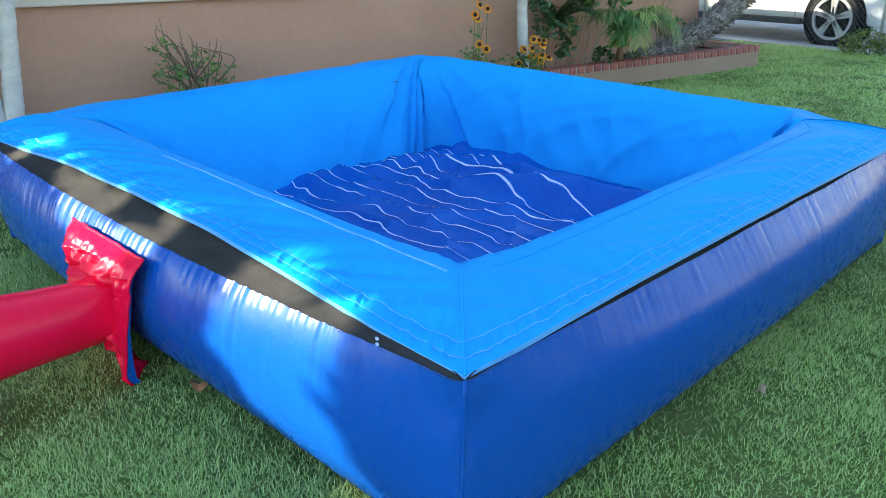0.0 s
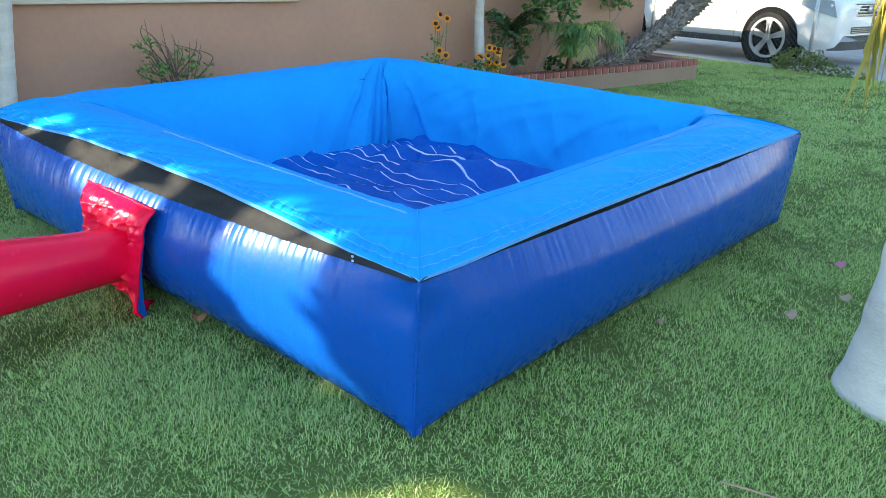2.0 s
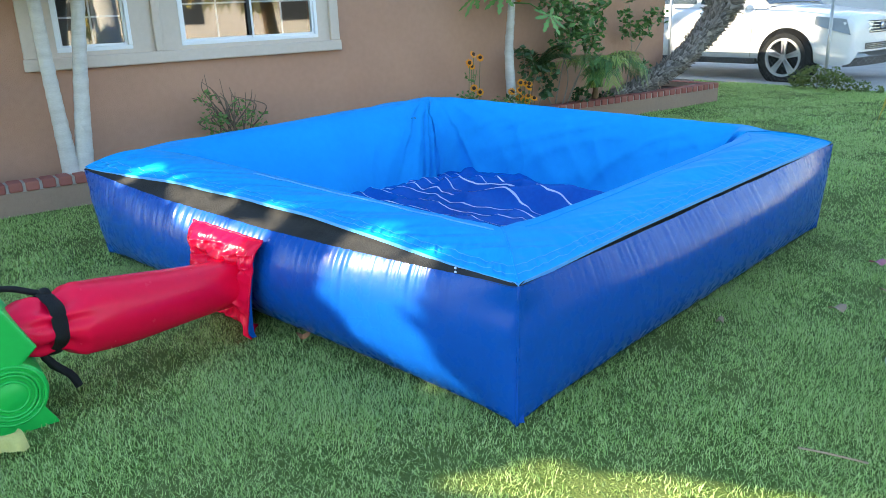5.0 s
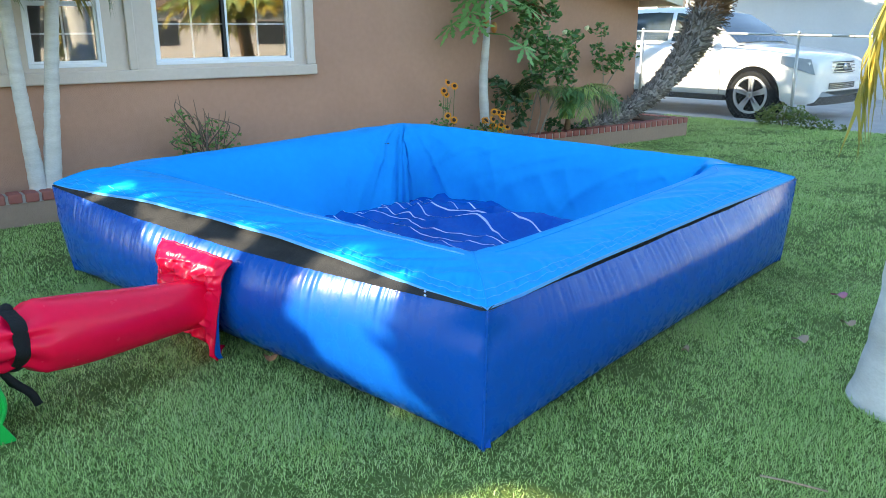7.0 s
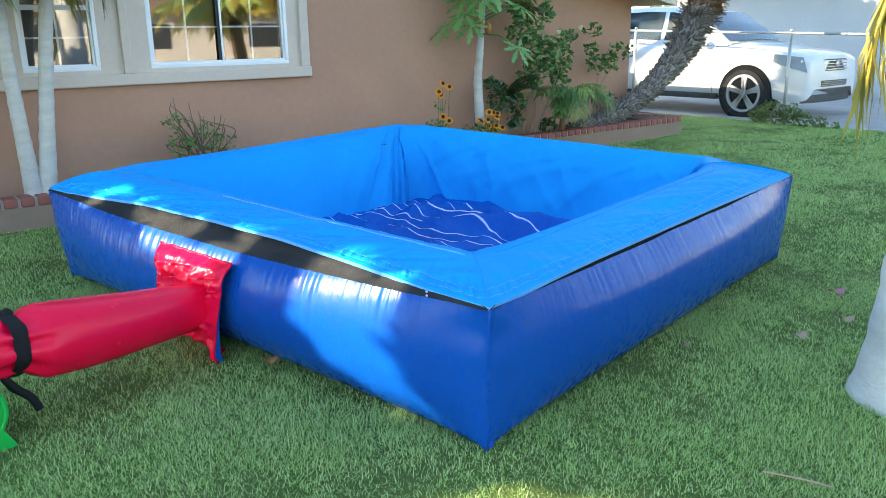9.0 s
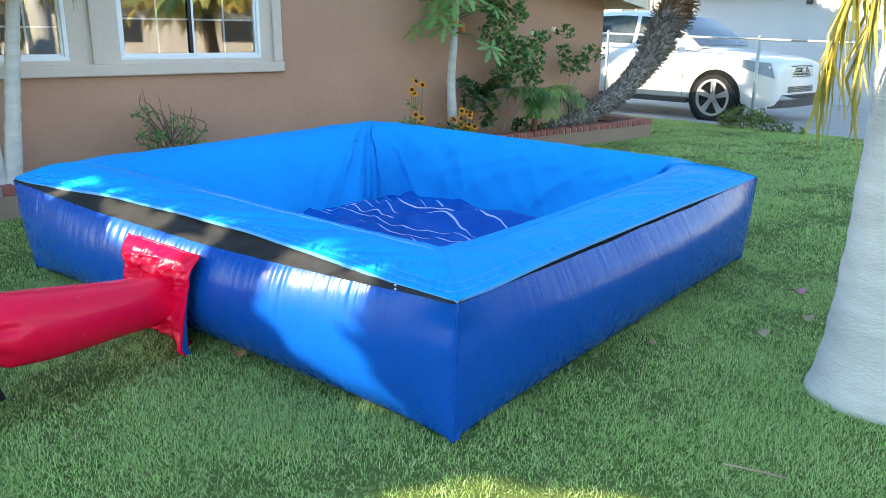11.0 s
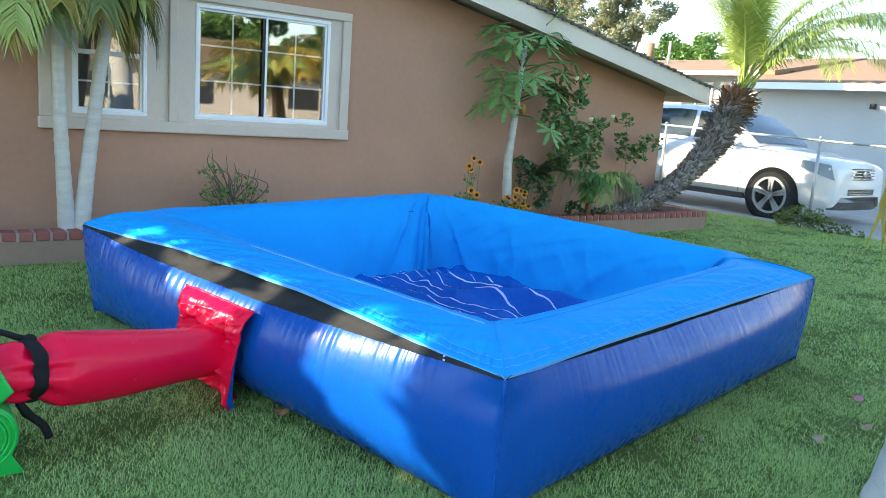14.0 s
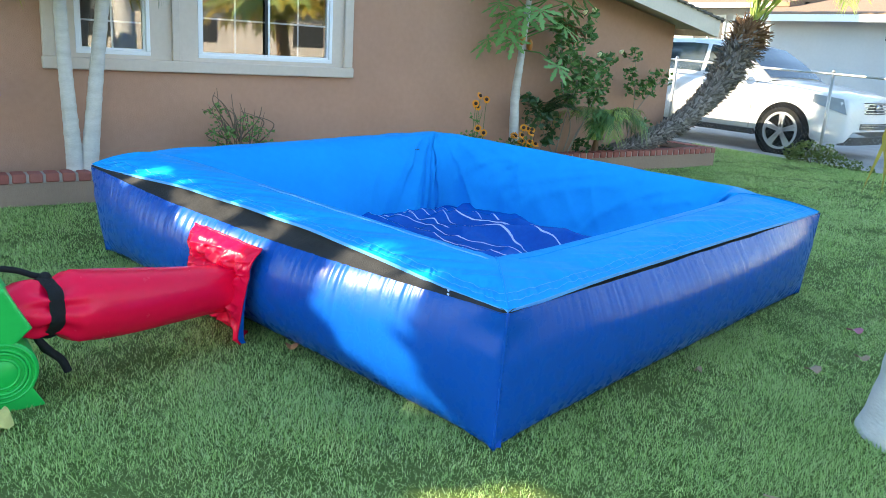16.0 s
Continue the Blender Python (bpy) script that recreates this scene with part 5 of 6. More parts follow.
for ax in (0.0, -2.72):
    # solid disc in place of a hollow arch, its shade painted near-black
    bm = disc(bmesh.new(), (ax, 0, 0.365), 0.435, 36, -0.006, 0.28, 0.02)
    part("wheel_arch", bm, "arch", car, "flush disc coloured near-black as the wheel arch's shade")
    wheel = part("tyre", disc(bmesh.new(), (ax, 0, 0.365), 0.355, 36, -0.028, 0.20, 0.255), "tyre", car, "black tyre", smooth=False)
    bm = disc(bmesh.new(), (ax, 0, 0.365), 0.285, 36, -0.040, 0.12, 0.252)
    disc(bm, (ax, 0, 0.365), 0.055, 16, -0.040, 0.05, 0.01)
    for q in range(5):
        for off in (-0.14, 0.14):
            a = 2 * math.pi * q / 5 + 0.3
            d = Vector((math.cos(a + off * 0.8), 0, math.sin(a + off * 0.8)))
            s = Vector((-d.z, 0, d.x)) * 0.020
            p0, p1 = Vector((ax, 0, 0.365)) + Vector((math.cos(a), 0, math.sin(a))) * 0.04, Vector((ax, 0, 0.365)) + d * 0.26
            vs_ = [bm.verts.new(cw(*(p + Vector((0, yy, 0)) + ss))) for p, ss in ((p0, s * 1.3), (p0, -s * 1.3), (p1, -s), (p1, s)) for yy in (-0.035, 0.0)]
            bm.faces.new((vs_[0], vs_[2], vs_[4], vs_[6]))
            for i in range(4):
                j = (i + 1) % 4
                bm.faces.new((vs_[2 * i], vs_[2 * j], vs_[2 * j + 1], vs_[2 * i + 1]))
    part("rim", bm, "alloy", wheel, "silver five-spoke alloy rim")
    part("brake_disc", disc(bmesh.new(), (ax, 0, 0.365), 0.245, 28, 0.05, 0.08, 0.02), "tyre", wheel)


def nose(y):
    """How far forward the bodywork reaches at this place across."""
    q = abs(2 * y / W - 1)
    return 0.935 - 0.30 * max(0, q - 0.45) ** 1.5 - 0.05 * q


def front_patch(y0, y1, z0, z1, back=0.0, proud=0.012, lean_=0.25, n_=10):
    bm = bmesh.new()

    def at(a, b):
        y, z = y0 + (y1 - y0) * a, z0 + (z1 - z0) * b
        return cw(nose(y) + proud - back - lean_ * max(0, z - 0.55), y, z)
    sheet(bm, at, n_, 5)
    return bm


part("grille", front_patch(W / 2 - 0.36, W / 2 + 0.36, 0.70, 0.87, 0.0, 0.03, 0.12), "trim", car, "dark grille with chrome slats", smooth=True)
for q in range(4):
    part("grille_slat", front_patch(W / 2 - 0.35, W / 2 + 0.35, 0.715 + 0.042 * q, 0.730 + 0.042 * q, 0.0, 0.045, 0.12), "chrome", car)
bm = bmesh.new()
bmesh.ops.create_uvsphere(bm, u_segments=14, v_segments=8, radius=0.075, matrix=Matrix.Translation(cw(nose(W / 2) + 0.02, W / 2, 0.795)) @ Matrix.Diagonal((0.25, 1, 0.8, 1)))
part("badge", bm, "chrome", car, "plain oval chrome badge", smooth=True)
part("lower_intake", front_patch(W / 2 - 0.40, W / 2 + 0.40, 0.47, 0.56, 0.0, 0.02, 0.0), "trim", car, smooth=True)
for q in range(3):
    part("intake_slat", front_patch(W / 2 - 0.39, W / 2 + 0.39, 0.485 + 0.026 * q, 0.495 + 0.026 * q, 0.0, 0.03, 0.0), "chrome", car)
part("front_skirt", front_patch(0.16, W - 0.16, 0.24, 0.36, 0.02, 0.02, 0.0, 16), "trim", car, "black lower skirt", smooth=True)
bm = bmesh.new()


def lampshape(a, b):
    x = 0.89 - 0.48 * a
    y = 0.15 * (1 - a) ** 1.3 + 0.016
    z = 0.69 + 0.15 * a + (0.22 - 0.10 * a) * b
    return cw(x + 0.02 - 0.10 * b * (1 - a), y + 0.03 * b - 0.036, z)


sheet(bm, lampshape, 10, 4)
part("headlight", bm, "lamp_glass", car, "clear swept-back headlight", smooth=True)
part("headlight", front_patch(W - 0.52, W - 0.22, 0.72, 0.85, 0.0, 0.02, 0.12), "lamp_glass", car, "clear swept-back headlight", smooth=True)
bm = bmesh.new()
bmesh.ops.create_uvsphere(bm, u_segments=12, v_segments=8, radius=0.05, matrix=Matrix.Translation(cw(0.80, 0.17, 0.50)) @ Matrix.Diagonal((0.6, 0.6, 1, 1)))
part("fog_lamp", bm, "lamp_glass", car, "round fog lamp", smooth=True)
bm = bmesh.new()
bmesh.ops.create_uvsphere(bm, u_segments=14, v_segments=8, radius=0.11, matrix=Matrix.Translation(cw(-0.78, -0.06, 1.14)) @ Matrix.Diagonal((0.7, 1.0, 0.72, 1)))
part("wing_mirror", bm, "car", car, "white door mirror", smooth=True)
for x_ in (-0.56, -1.56, -2.45):
    bm = tube(bmesh.new(), [cw(x_, 0.07, 1.08), cw(x_ - 0.01, -0.004, 0.98), cw(x_ - 0.02, -0.006, 0.7), cw(x_ - 0.02, 0.012, 0.36)], 0.005, 4)
    part("door_gap", bm, "trim", car, "thin dark door gap")
for x_ in (-1.38, -2.30):
    part("door_handle", box(bmesh.new(), cw(x_ - 0.09, -0.03, 0.955), cw(x_ + 0.09, 0.01, 0.985), 0.008), "chrome", car)
part("side_sill", box(bmesh.new(), cw(-2.25, -0.012, 0.25), cw(-0.48, 0.10, 0.34), 0.015), "trim", car, "dark sill")

# ---- neighbour's white house ----
NY = 18.0
nb = thing("neighbour_house", "white single-storey stucco house with tan shingle roof", "house", loc=(-9, NY, 0))
part("wall", boxed((-11.0, NY, -0.1), (-3.2, NY + 0.2, 2.75)), "nwall", nb)
part("wall", boxed((-22, NY + 1.4, -0.1), (-11.0, NY + 1.6, 3.2)), "nwall", nb)
part("wall", boxed((-11.0, NY + 0.2, -0.1), (-10.8, NY + 1.4, 2.75)), "nwall", nb)
part("wall", boxed((-3.4, NY + 0.2, -0.1), (-3.2, NY + 9, 2.75)), "nwall", nb)
bm = prism(bmesh.new(), [(NY - 0.55, 2.62), (NY - 0.55, 2.78), (NY + 5.5, 3.88), (NY + 11, 2.78), (NY + 11, 2.62)], "x", -11.4, -2.7)
nroof = part("roof", bm, "nroof", nb, "tan shingle roof")
bm = prism(bmesh.new(), [(NY + 0.7, 3.02), (NY + 0.7, 3.14), (NY + 5.4, 3.9), (NY + 10, 3.1)], "x", -22.4, -11.0)
part("roof", bm, "nroof", nb, "tan shingle roof")
part("fascia", boxed((-11.4, NY - 0.60, 2.58), (-2.7, NY - 0.552, 2.74)), "white", nb, "white fascia board")
part("fascia", boxed((-22.4, NY + 0.65, 3.0), (-11.42, NY + 0.698, 3.13)), "white", nb, "white fascia board")
for x0, x1 in ((-14.35, -13.35), (-13.0, -12.2)):
    w_ = part("window", boxed((x0, NY + 1.37, 1.5), (x1, NY + 1.398, 2.78), 0.005), "trim", nb, "dark window")
    bm = bmesh.new()
    box(bm, (x0 - 0.05, NY + 1.34, 2.78), (x1 + 0.05, NY + 1.40, 2.85)), box(bm, (x0 - 0.05, NY + 1.34, 1.43), (x1 + 0.05, NY + 1.40, 1.5))
    for xx in (x0 - 0.05, (x0 + x1) / 2 - 0.025, x1):
        box(bm, (xx, NY + 1.34, 1.5), (xx + 0.05, NY + 1.395, 2.78))
    part("frame", bm, "white", w_)
bm = tube(bmesh.new(), [(-17.6, NY + 3.6, 3.5), (-17.6, NY + 3.6, 4.3)], 0.12, 12)
part("roof_vent", bm, "nroof", nb, smooth=True)
part("vent_pipe", tube(bmesh.new(), [(-16.8, NY + 3.6, 3.5), (-16.8, NY + 3.6, 4.35)], 0.045, 8), "nwall", nb, smooth=True)
part("wall_lamp", box(bmesh.new(), (-8.05, NY - 0.12, 2.20), (-7.93, NY, 2.32), 0.02), "trim", nb, "small dark wall lamp")

# ---- trees and pole beyond the roofs ----
def far_tree(name, label, base, height, blobs, per, size, seed, material="euca"):
    rng = np.random.default_rng(seed)
    tr = thing(name, label, "tree", loc=base)
    b = Vector(base)
    pts = spline([b, b + Vector((0.1, 0, height * 0.35)), b + Vector((-0.1, 0, height * 0.7)), b + Vector((0, 0, height * 0.95))], 6)
    part("trunk", tube(bmesh.new(), pts, [0.28 - 0.2 * i / len(pts) for i in range(len(pts))], 8), "wood", tr, smooth=True)
    for c, r in blobs:
        part("limb", tube(bmesh.new(), [pts[len(pts) // 2], b.lerp(b + Vector(c), 0.8), b + Vector(c)], [0.12, 0.07, 0.03], 5), "wood", tr)
    sub = [(tuple(b + Vector(c) + Vector(rng.normal(size=3)) * r * 0.46), r * rng.uniform(0.28, 0.5)) for c, r in blobs for _ in range(11)]
    V, F = leaf_cards(rng, blob_points(rng, sub, per), size)
    part_ = raw("crown", V, F, material, tr)
    tagged(part_, kind="stuff")
    return tr


far_tree("eucalyptus", "tall grey-green eucalyptus tree far behind the houses", (-33.5, 30, 0), 12,
         [((-2.8, 0, 8.6), 2.0), ((-0.6, 0, 10.4), 2.3), ((1.6, 0, 8.2), 1.7), ((-1.4, 0, 7.0), 1.8), ((-3.0, 0, 10.8), 1.7), ((1.2, 0, 11.0), 1.6), ((0.6, 0, 6.4), 1.5), ((2.6, 0, 6.8), 1.1)], 2000, 0.15, 31)
far_tree("eucalyptus", "grey-green eucalyptus tree far behind the houses", (-27.0, 30, 0), 8.4,
         [((-1.2, 0, 6.6), 1.3), ((0.5, 0, 7.4), 1.2), ((0.3, 0, 5.8), 1.3), ((1.8, 0, 6.3), 1.0), ((-0.6, 0, 8.2), 0.8), ((-2.0, 0, 5.6), 1.1)], 2000, 0.14, 32)
far_tree("garden_tree", "bushy bright green tree behind the neighbour's roof", (-22.5, 31, 0), 5, [((-2.6, 0, 4.6), 0.9), ((-1.0, 0, 4.9), 1.0), ((0.6, 0, 4.8), 1.1), ((2.0, 0, 4.4), 1.0), ((0.2, 0, 3.6), 1.3)], 1100, 0.19, 33, "leaf")
far_tree("garden_tree", "bushy green tree behind the neighbour's roof", (-14.0, 33, 0), 4.2, [((-4.2 + 1.05 * q, 0, 3.75 + 0.3 * math.sin(q * 2.1)), 0.85) for q in range(11)], 1300, 0.19, 34, "leaf")
pole = thing("utility_pole", "brown wooden utility pole with wires", "utility pole", loc=(-35.2, 34, 0))
part("pole", tube(bmesh.new(), [(-35.3, 34, -0.1), (-35.2, 34, 6), (-35.0, 34, 13.5)], [0.18, 0.16, 0.12], 10), "wood", pole, smooth=True)
part("crossarm", boxed((-36.2, 33.9, 12.6), (-33.9, 34.1, 12.75)), "wood", pole)
for i in range(3):
    part("wire", tube(bmesh.new(), spline([(-35.0 + 0.5 * i - 0.5, 34, 11.2 + 0.3 * i), (-44, 31, 10.8 + 0.3 * i), (-56, 28, 11.6 + 0.3 * i)], 8), 0.016, 4), "trim", pole)

# ---- what the windows reflect: a palm in the front yard and the house across the street ----
yard = thing("yard_palm", "yellow-green palm in the front yard, mirrored in windows", "palm tree", loc=(2.9, 7.3, 0))
part("trunk", tube(bmesh.new(), [(2.9, 7.3, -0.05), (2.9, 7.1, 0.9), (2.92, 7.0, 1.85)], [0.2, 0.16, 0.13], 14, wob=0.03), "ruff", yard, smooth=True)
for i in range(44):
    add_frond(rng, yard, "frond_gold" if i % 4 else "frond", (2.92, 7.0, 1.80), i * 137.5, rng.uniform(1.5, 2.2), rng.uniform(35, 85), rng.uniform(-85, -30), 0.50, n=60, vee=0.3, sag=0.5, width=0.012)
opp = thing("opposite_house", "beige single-storey house across the street with brown roof", "house", loc=(26, 14, 0))
part("wall", boxed((26, 4, -0.1), (26.3, 26, 2.8)), "cream", opp)
part("roof", prism(bmesh.new(), [(25.4, 2.7), (25.4, 2.85), (31, 4.6), (37, 2.85), (37, 2.7)], "y", 3.4, 26.6), "nroof", opp, "brown shingle roof")
for y_ in (7, 12, 18):
    part("window", boxed((25.95, y_, 1.0), (25.99, y_ + 1.8, 2.2)), "trim", opp, "dark window")
tagged(part("road", boxed((13, -60, -0.3), (21, 80, 0.006)), "asphalt"), "grey street in front of the houses", "road", kind="structure")
# trees added to hide the low sky from the pool vinyl's reflections
for k, (x_, y_, h_) in enumerate(((40, -4, 9), (41, 5, 10.5), (40, 13, 9), (41, 21, 10), (40, 30, 9), (18.0, 40, 9.0), (9.0, 42, 8.0))):
    far_tree("street_tree", "dense green tree added across the street to darken reflections", (x_, y_, 0), h_, [((0, -2.2, h_ * 0.5), 2.2), ((0, 2.2, h_ * 0.52), 2.2), ((0.5, 0, h_ * 0.75), 2.6), ((0, -1.2, h_ * 0.3), 1.8), ((0, 1.4, h_ * 0.32), 1.8)], 420, 0.36, 60 + k, "leaf")


# ---- unseen leafy crowns added up-sun to shade the yard, with gaps for sun patches ----
rng = np.random.default_rng(77)
GAPS = [(pool_at(u_, -0.14, z_), r_) for u_, z_, r_ in (
            (0.92, 0.50, 0.03), (0.72, 0.50, 0.07), (0.56, 0.53, 0.02), (0.90, 0.40, 0.06), (0.74, 0.38, 0.05), (0.72, 0.27, 0.02), (0.60, 0.25, 0.01), (0.49, 0.19, 0.0), (0.38, 0.15, -0.02), (0.30, 0.11, -0.04),
            (2.30, 0.53, 0.0), (2.10, 0.52, 0.03), (1.90, 0.50, 0.04), (1.70, 0.48, 0.03), (1.50, 0.48, 0.01), (1.30, 0.50, -0.04))]
GAPS += [(pool_at(u_, v_, z_), r_) for u_, v_, z_, r_ in (
            (2.95, 0.10, 0.60, 0.02), (2.70, 0.16, 0.61, -0.02), (2.58, -0.03, 0.60, -0.03), (2.40, -0.03, 0.60, 0.0), (2.20, -0.03, 0.59, 0.01), (2.02, -0.03, 0.59, -0.02), (1.56, -0.03, 0.59, -0.04), (1.42, -0.03, 0.59, -0.04), (0.92, -0.02, 0.59, -0.01), (0.74, -0.02, 0.58, -0.01), (0.20, 2.28, 0.62, -0.06), (0.28, 2.05, 0.62, -0.07))]
GAPS += [(Vector(p_), r_) for p_, r_ in (
            ((-0.84, 0.95, 0), 0.02), ((-0.73, 1.06, 0), 0.05), ((-0.58, 1.15, 0), 0.06), ((-0.42, 1.25, 0), 0.06), ((-0.27, 1.35, 0), 0.05), ((-0.15, 1.48, 0), -0.02), ((-1.22, 0.98, 0), -0.09),
            ((-8.8, 12.3, 1.1), 0.55), ((-7.7, 12.3, 1.0), 0.55), ((-6.8, 12.3, 1.05), 0.30),
            ((-7.9, 18, 2.34), 0.05), ((-7.5, 18, 2.28), 0.14), ((-7.0, 18, 2.18), 0.24), ((-6.5, 18, 2.08), 0.3), ((-5.9, 18, 1.95), 0.35),
            ((-0.47, 2.5, 1.45), 0.05), ((-0.45, 2.5, 1.7), 0.0), ((-6.2, 11.0, 3.6), 1.6), ((-6.3, 0.9, 2.0), 0.0), ((-6.25, 0.35, 2.15), 0.08))]


def roof_over(c):
    return -18.6 < c.x < -5.9 and -2.2 < c.y < 9.4 and c.z < (rake(c.y) if c.y > RIDGE else rake(RIDGE) + (c.y - RIDGE) * 0.19) + 0.6


def canopy(name, label, base, spread, count, size, far, seed):
    """An added, unseen leafy crown up-sun of what it shades; spread gives points of the shaded ground or wall."""
    rng = np.random.default_rng(seed)
    tree = thing(name, label, "tree", loc=base)
    V, F, n_, mid = [], [], 0, Vector()
    while n_ < count:
        c = Vector(spread(rng)) + SUN * rng.uniform(*far)
        if roof_over(c) or any(((c - p) - SUN * (c - p).dot(SUN)).length < r + size * 0.42 for p, r in GAPS):
            n_ += 0.2
            continue
        leaf_cards(rng, [c], size, (V, F), 1.25)
        mid += c
        n_ += 1
    mid = mid / (len(V) / 4)
    b = Vector(base)
    trunk = spline([b, b + Vector((0.1, 0.1, 1.5)), b.lerp(mid, 0.6), mid], 6)
    part("trunk", tube(bmesh.new(), trunk, [0.30 - 0.012 * i for i in range(len(trunk))], 12, wob=0.03), "wood", tree, smooth=True)
    for i in range(0, len(V), len(V) // 7):
        way = [trunk[len(trunk) // 2], trunk[-3].lerp(V[i], 0.5) + Vector((0, 0, 0.2)), V[i]]
        probe = [way[0].lerp(way[1], q / 20) for q in range(21)] + [way[1].lerp(way[2], q / 20) for q in range(21)]
        if any(((c - p) - SUN * (c - p).dot(SUN)).length < r + 0.25 for c in probe for p, r in GAPS):
            continue
        part("limb", tube(bmesh.new(), way, [0.12, 0.07, 0.02], 6), "wood", tree, smooth=True)
    tagged(raw("crown", V, F, "leaf", tree), kind="stuff")


# four added light blockers: near lawn, far lawn, driveway, neighbour's wall
canopy("added_shade_crown", "unseen leafy crown added to shade the lawn", (-12.0, -13.0, 0),
       lambda r: (r.uniform(-6.2, 1.8), r.uniform(-3.0, 4.2), r.uniform(0, 0.5)), 10500, 0.30, (11.5, 16.0), 77)
canopy("added_shade_crown", "unseen leafy crown added to shade the far lawn", (-19.5, -3.0, 0),
       lambda r: (r.uniform(-6.0, 0.8), r.uniform(3.8, 10.2), r.uniform(0, 0.4)), 3600, 0.44, (14.5, 18.5), 78)
canopy("added_shade_crown", "unseen leafy crown added to shade the driveway", (-20.5, 6.5, 0),
       lambda r: (r.uniform(-11.0, -1.0), r.uniform(11.0, 17.5), r.uniform(0.0, 1.9)), 5200, 0.30, (28.0, 33.0), 80)
canopy("added_shade_crown", "unseen leafy crown added to shade the neighbour's white wall", (-21.5, 8.5, 0),
       lambda r: (r.uniform(-11.5, -4.0), 18.0, r.uniform(0.0, 2.6)), 7500, 0.30, (15.5, 18.0), 79)


# ---- bricks on the planter ----
me_src = boxed((-0.088, -0.051, -0.039), (0.088, 0.051, 0.039), 0.012)
brick_me = bpy.data.meshes.new("brick")
me_src.to_mesh(brick_me)
me_src.free()
brick_me.materials.append(M["brick"])


def lay(x, y, turn):
    b = new("brick", brick_me)
    b.parent = planter
    b.location = (x, y, PZ - 0.039 + random.uniform(-0.002, 0.002))
    b.rotation_euler = (random.uniform(-0.01, 0.01), random.uniform(-0.01, 0.01), turn + random.uniform(-0.012, 0.012))


y = PY - 0.05
while y > -1.45:
    lay(PX - 0.076, y, 0)
    y -= 0.124
x = PX - 0.225
while x > WX - 1.15:
    lay(x, PY - 0.076, math.pi / 2)
    x -= 0.124


# ---- grass ----
def grass_material():
    m = mat("lawn_grass", (0.14, 0.31, 0.040), (0.49, 0.69, 0.155), 0.9, 0.42, 0, island=0.55, trans=0.34, spec=0.35)
    r = [n for n in m.node_tree.nodes if n.type == "VALTORGB"][0].color_ramp
    e = r.elements.new(0.68)
    e.color = (0.58, 0.74, 0.28, 1)
    r.elements[-1].position = 0.93
    r.elements[-1].color = (0.58, 0.52, 0.34, 1)
    return m


M["lawn"] = grass_material()


def outside(x, y):
    """Keeps blades off the pool's floor area, the planter and the drive."""
    dx, dy = x - P0.x, y - P0.y
    u, v = dx * PU.x + dy * PU.y, dx * PV.x + dy * PV.y
    inside = (u > 0.03) & (u < LU - 0.05) & (v > 0.03) & (v < LV - 0.05)
    tr = (x + 0.26) ** 2 + (y - 2.85) ** 2 < 0.26 ** 2
    return ~inside & (x > PX + 0.01) & (y < 11.85) & ~tr | ((x < PX) & (y > PY + 0.01) & (y < 11.85) & (x > -12))


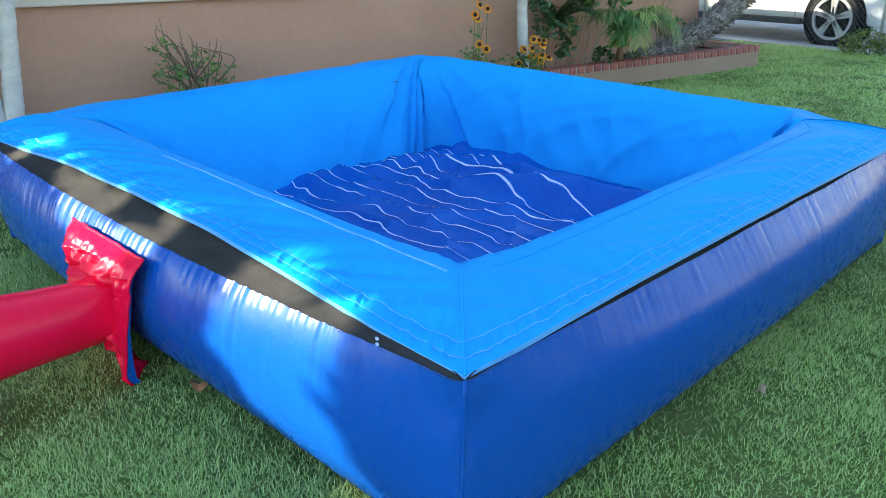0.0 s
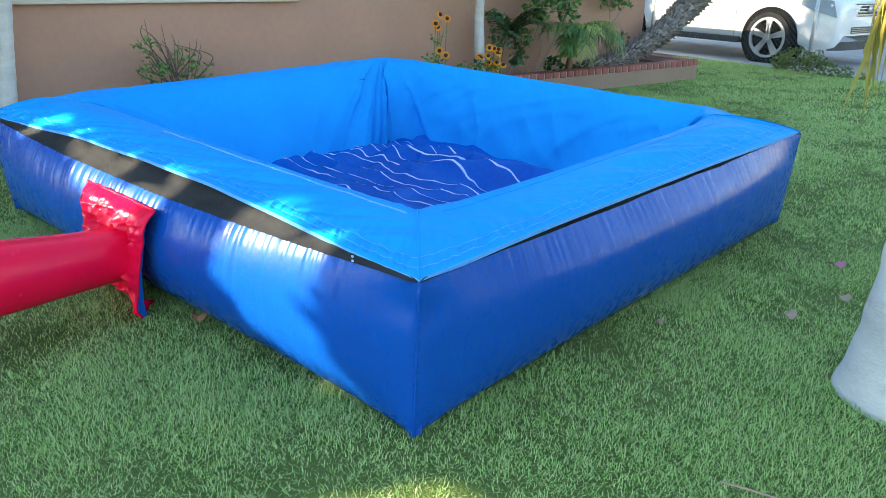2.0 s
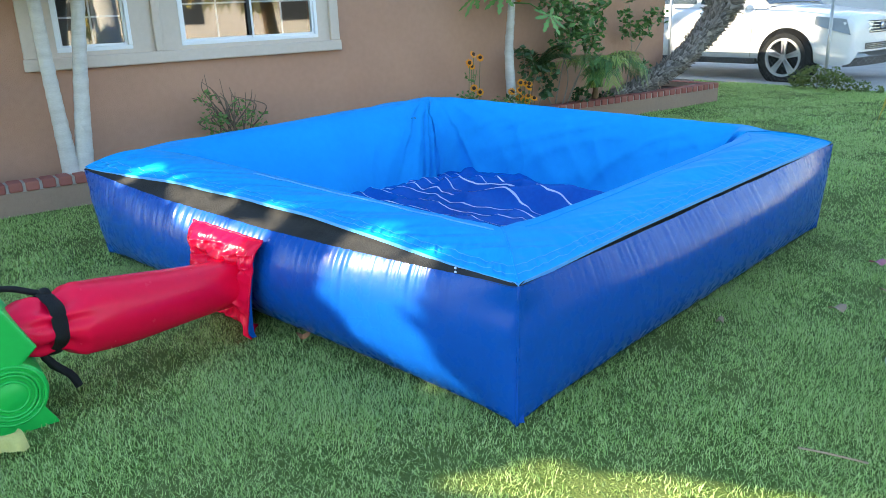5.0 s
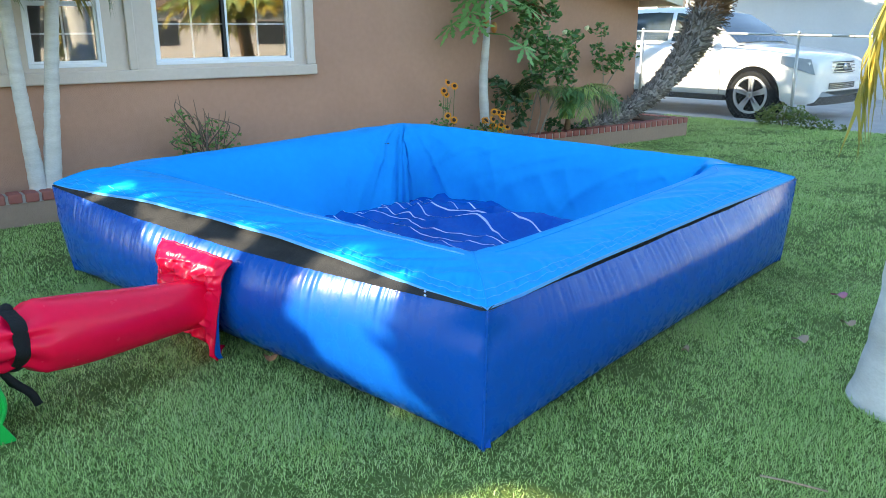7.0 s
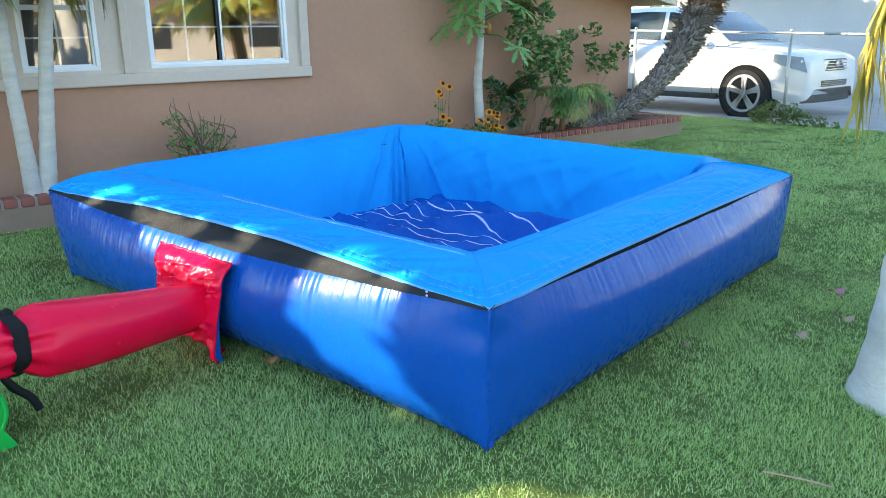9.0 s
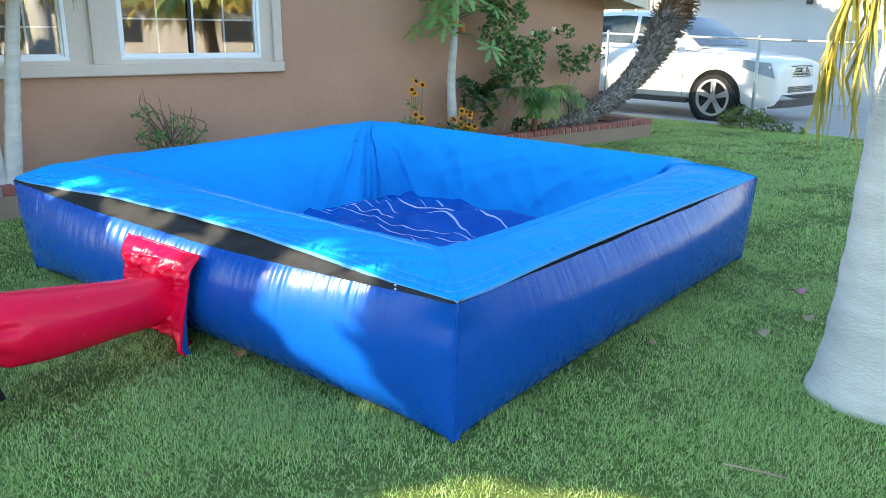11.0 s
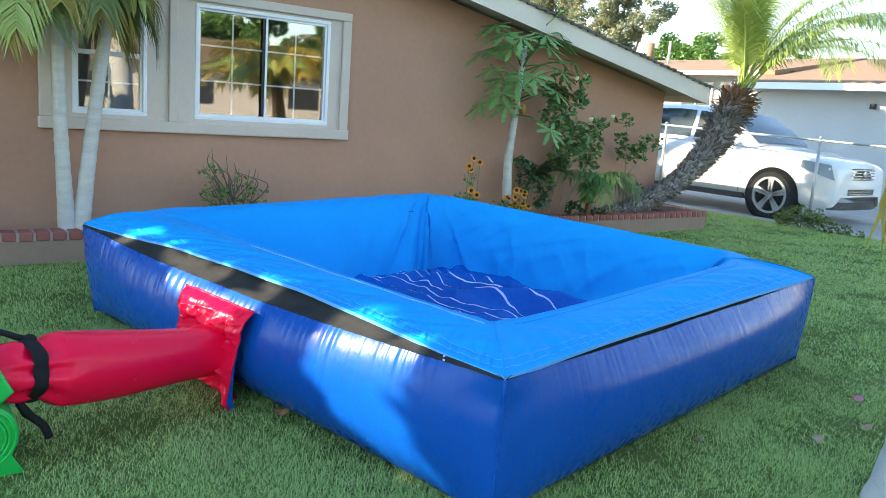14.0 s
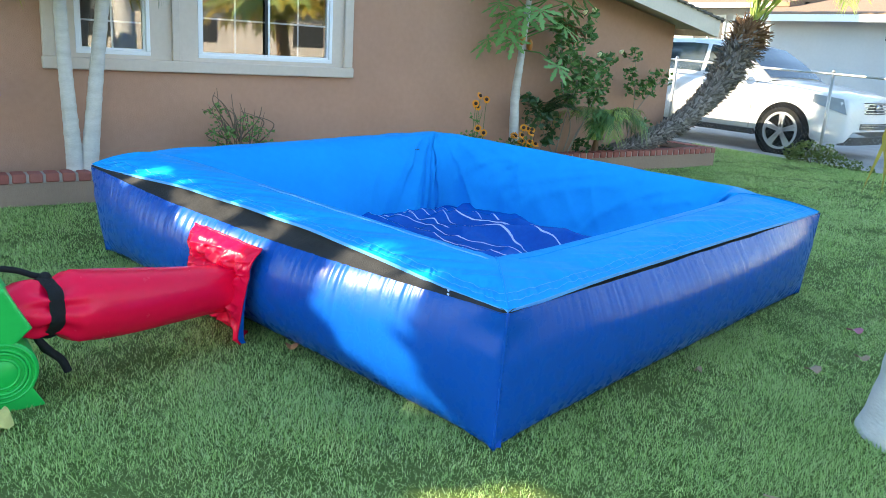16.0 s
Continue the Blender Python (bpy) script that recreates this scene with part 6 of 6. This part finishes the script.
def grass(name, x0, x1, y0, y1, density, length, width, seed):
    rng = np.random.default_rng(seed)
    n = int((x1 - x0) * (y1 - y0) * density)
    x, y = rng.uniform(x0, x1, n), rng.uniform(y0, y1, n)
    patch = np.sin(x * 3.1 + np.sin(y * 2.3)) * np.sin(y * 2.7 + 1.3 * np.sin(x * 1.9)) + 0.5 * np.sin(x * 7.3 + y * 5.1) * np.sin(y * 8.7 - x * 3.3)
    keep = outside(x, y) & (rng.uniform(0, 1, n) < np.clip(0.76 + 0.42 * patch + 0.30 * np.sin(x * 23 + 2 * np.sin(y * 17)) * np.sin(y * 29 + x * 11), 0.18, 1))
    x, y, patch = x[keep], y[keep], patch[keep]
    n = len(x)
    a = rng.uniform(0, 2 * np.pi, n)
    L = length * rng.uniform(0.5, 1.25, n) * (1 + 0.18 * patch)
    leanv = rng.uniform(0.65, 1.31, n)
    w = width * rng.uniform(0.7, 1.3, n)
    dx, dy = np.cos(a), np.sin(a)
    sx_, sy_ = -dy * w / 2, dx * w / 2
    z = np.full(n, -0.007)
    up = L * np.sqrt(np.maximum(0.05, 1 - (0.75 * leanv) ** 2))
    hx, hy = dx * L * leanv * 0.75, dy * L * leanv * 0.75
    P = np.empty((n, 5, 3))
    P[:, 0] = np.stack((x - sx_, y - sy_, z), 1)
    P[:, 1] = np.stack((x + sx_, y + sy_, z), 1)
    P[:, 2] = np.stack((x + hx * 0.35 + sx_ * 0.8, y + hy * 0.35 + sy_ * 0.8, z + up * 0.62), 1)
    P[:, 3] = np.stack((x + hx * 0.35 - sx_ * 0.8, y + hy * 0.35 - sy_ * 0.8, z + up * 0.62), 1)
    P[:, 4] = np.stack((x + hx, y + hy, z + up), 1)
    base = np.arange(n)[:, None] * 5
    tri = np.concatenate((base + np.array([0, 1, 2]), base + np.array([0, 2, 3]), base + np.array([3, 2, 4])), 1).reshape(-1)
    me = bpy.data.meshes.new(name)
    me.vertices.add(n * 5)
    me.vertices.foreach_set("co", P.reshape(-1))
    nt = n * 3
    me.loops.add(nt * 3)
    me.loops.foreach_set("vertex_index", tri.astype(np.int32))
    me.polygons.add(nt)
    me.polygons.foreach_set("loop_start", np.arange(0, nt * 3, 3, dtype=np.int32))
    me.update(calc_edges=True)
    me.materials.append(M["lawn"])
    tagged(new(name, me), "short mown green grass with dry straw-coloured blades", "grass", kind="stuff")


grass("grass", -4.2, 1.2, -1.2, 1.4, 27000, 0.037, 0.0032, 1)
grass("grass", -1.9, 1.0, 1.4, 4.6, 27000, 0.037, 0.0032, 2)
grass("grass", -6.14, -4.2, -1.8, 1.6, 9500, 0.034, 0.0054, 3)
grass("grass", -6.14, 0.6, 4.6, 8.0, 6800, 0.038, 0.0065, 4)
grass("grass", -8.2, 0.0, 8.0, 11.85, 3800, 0.038, 0.0095, 5)
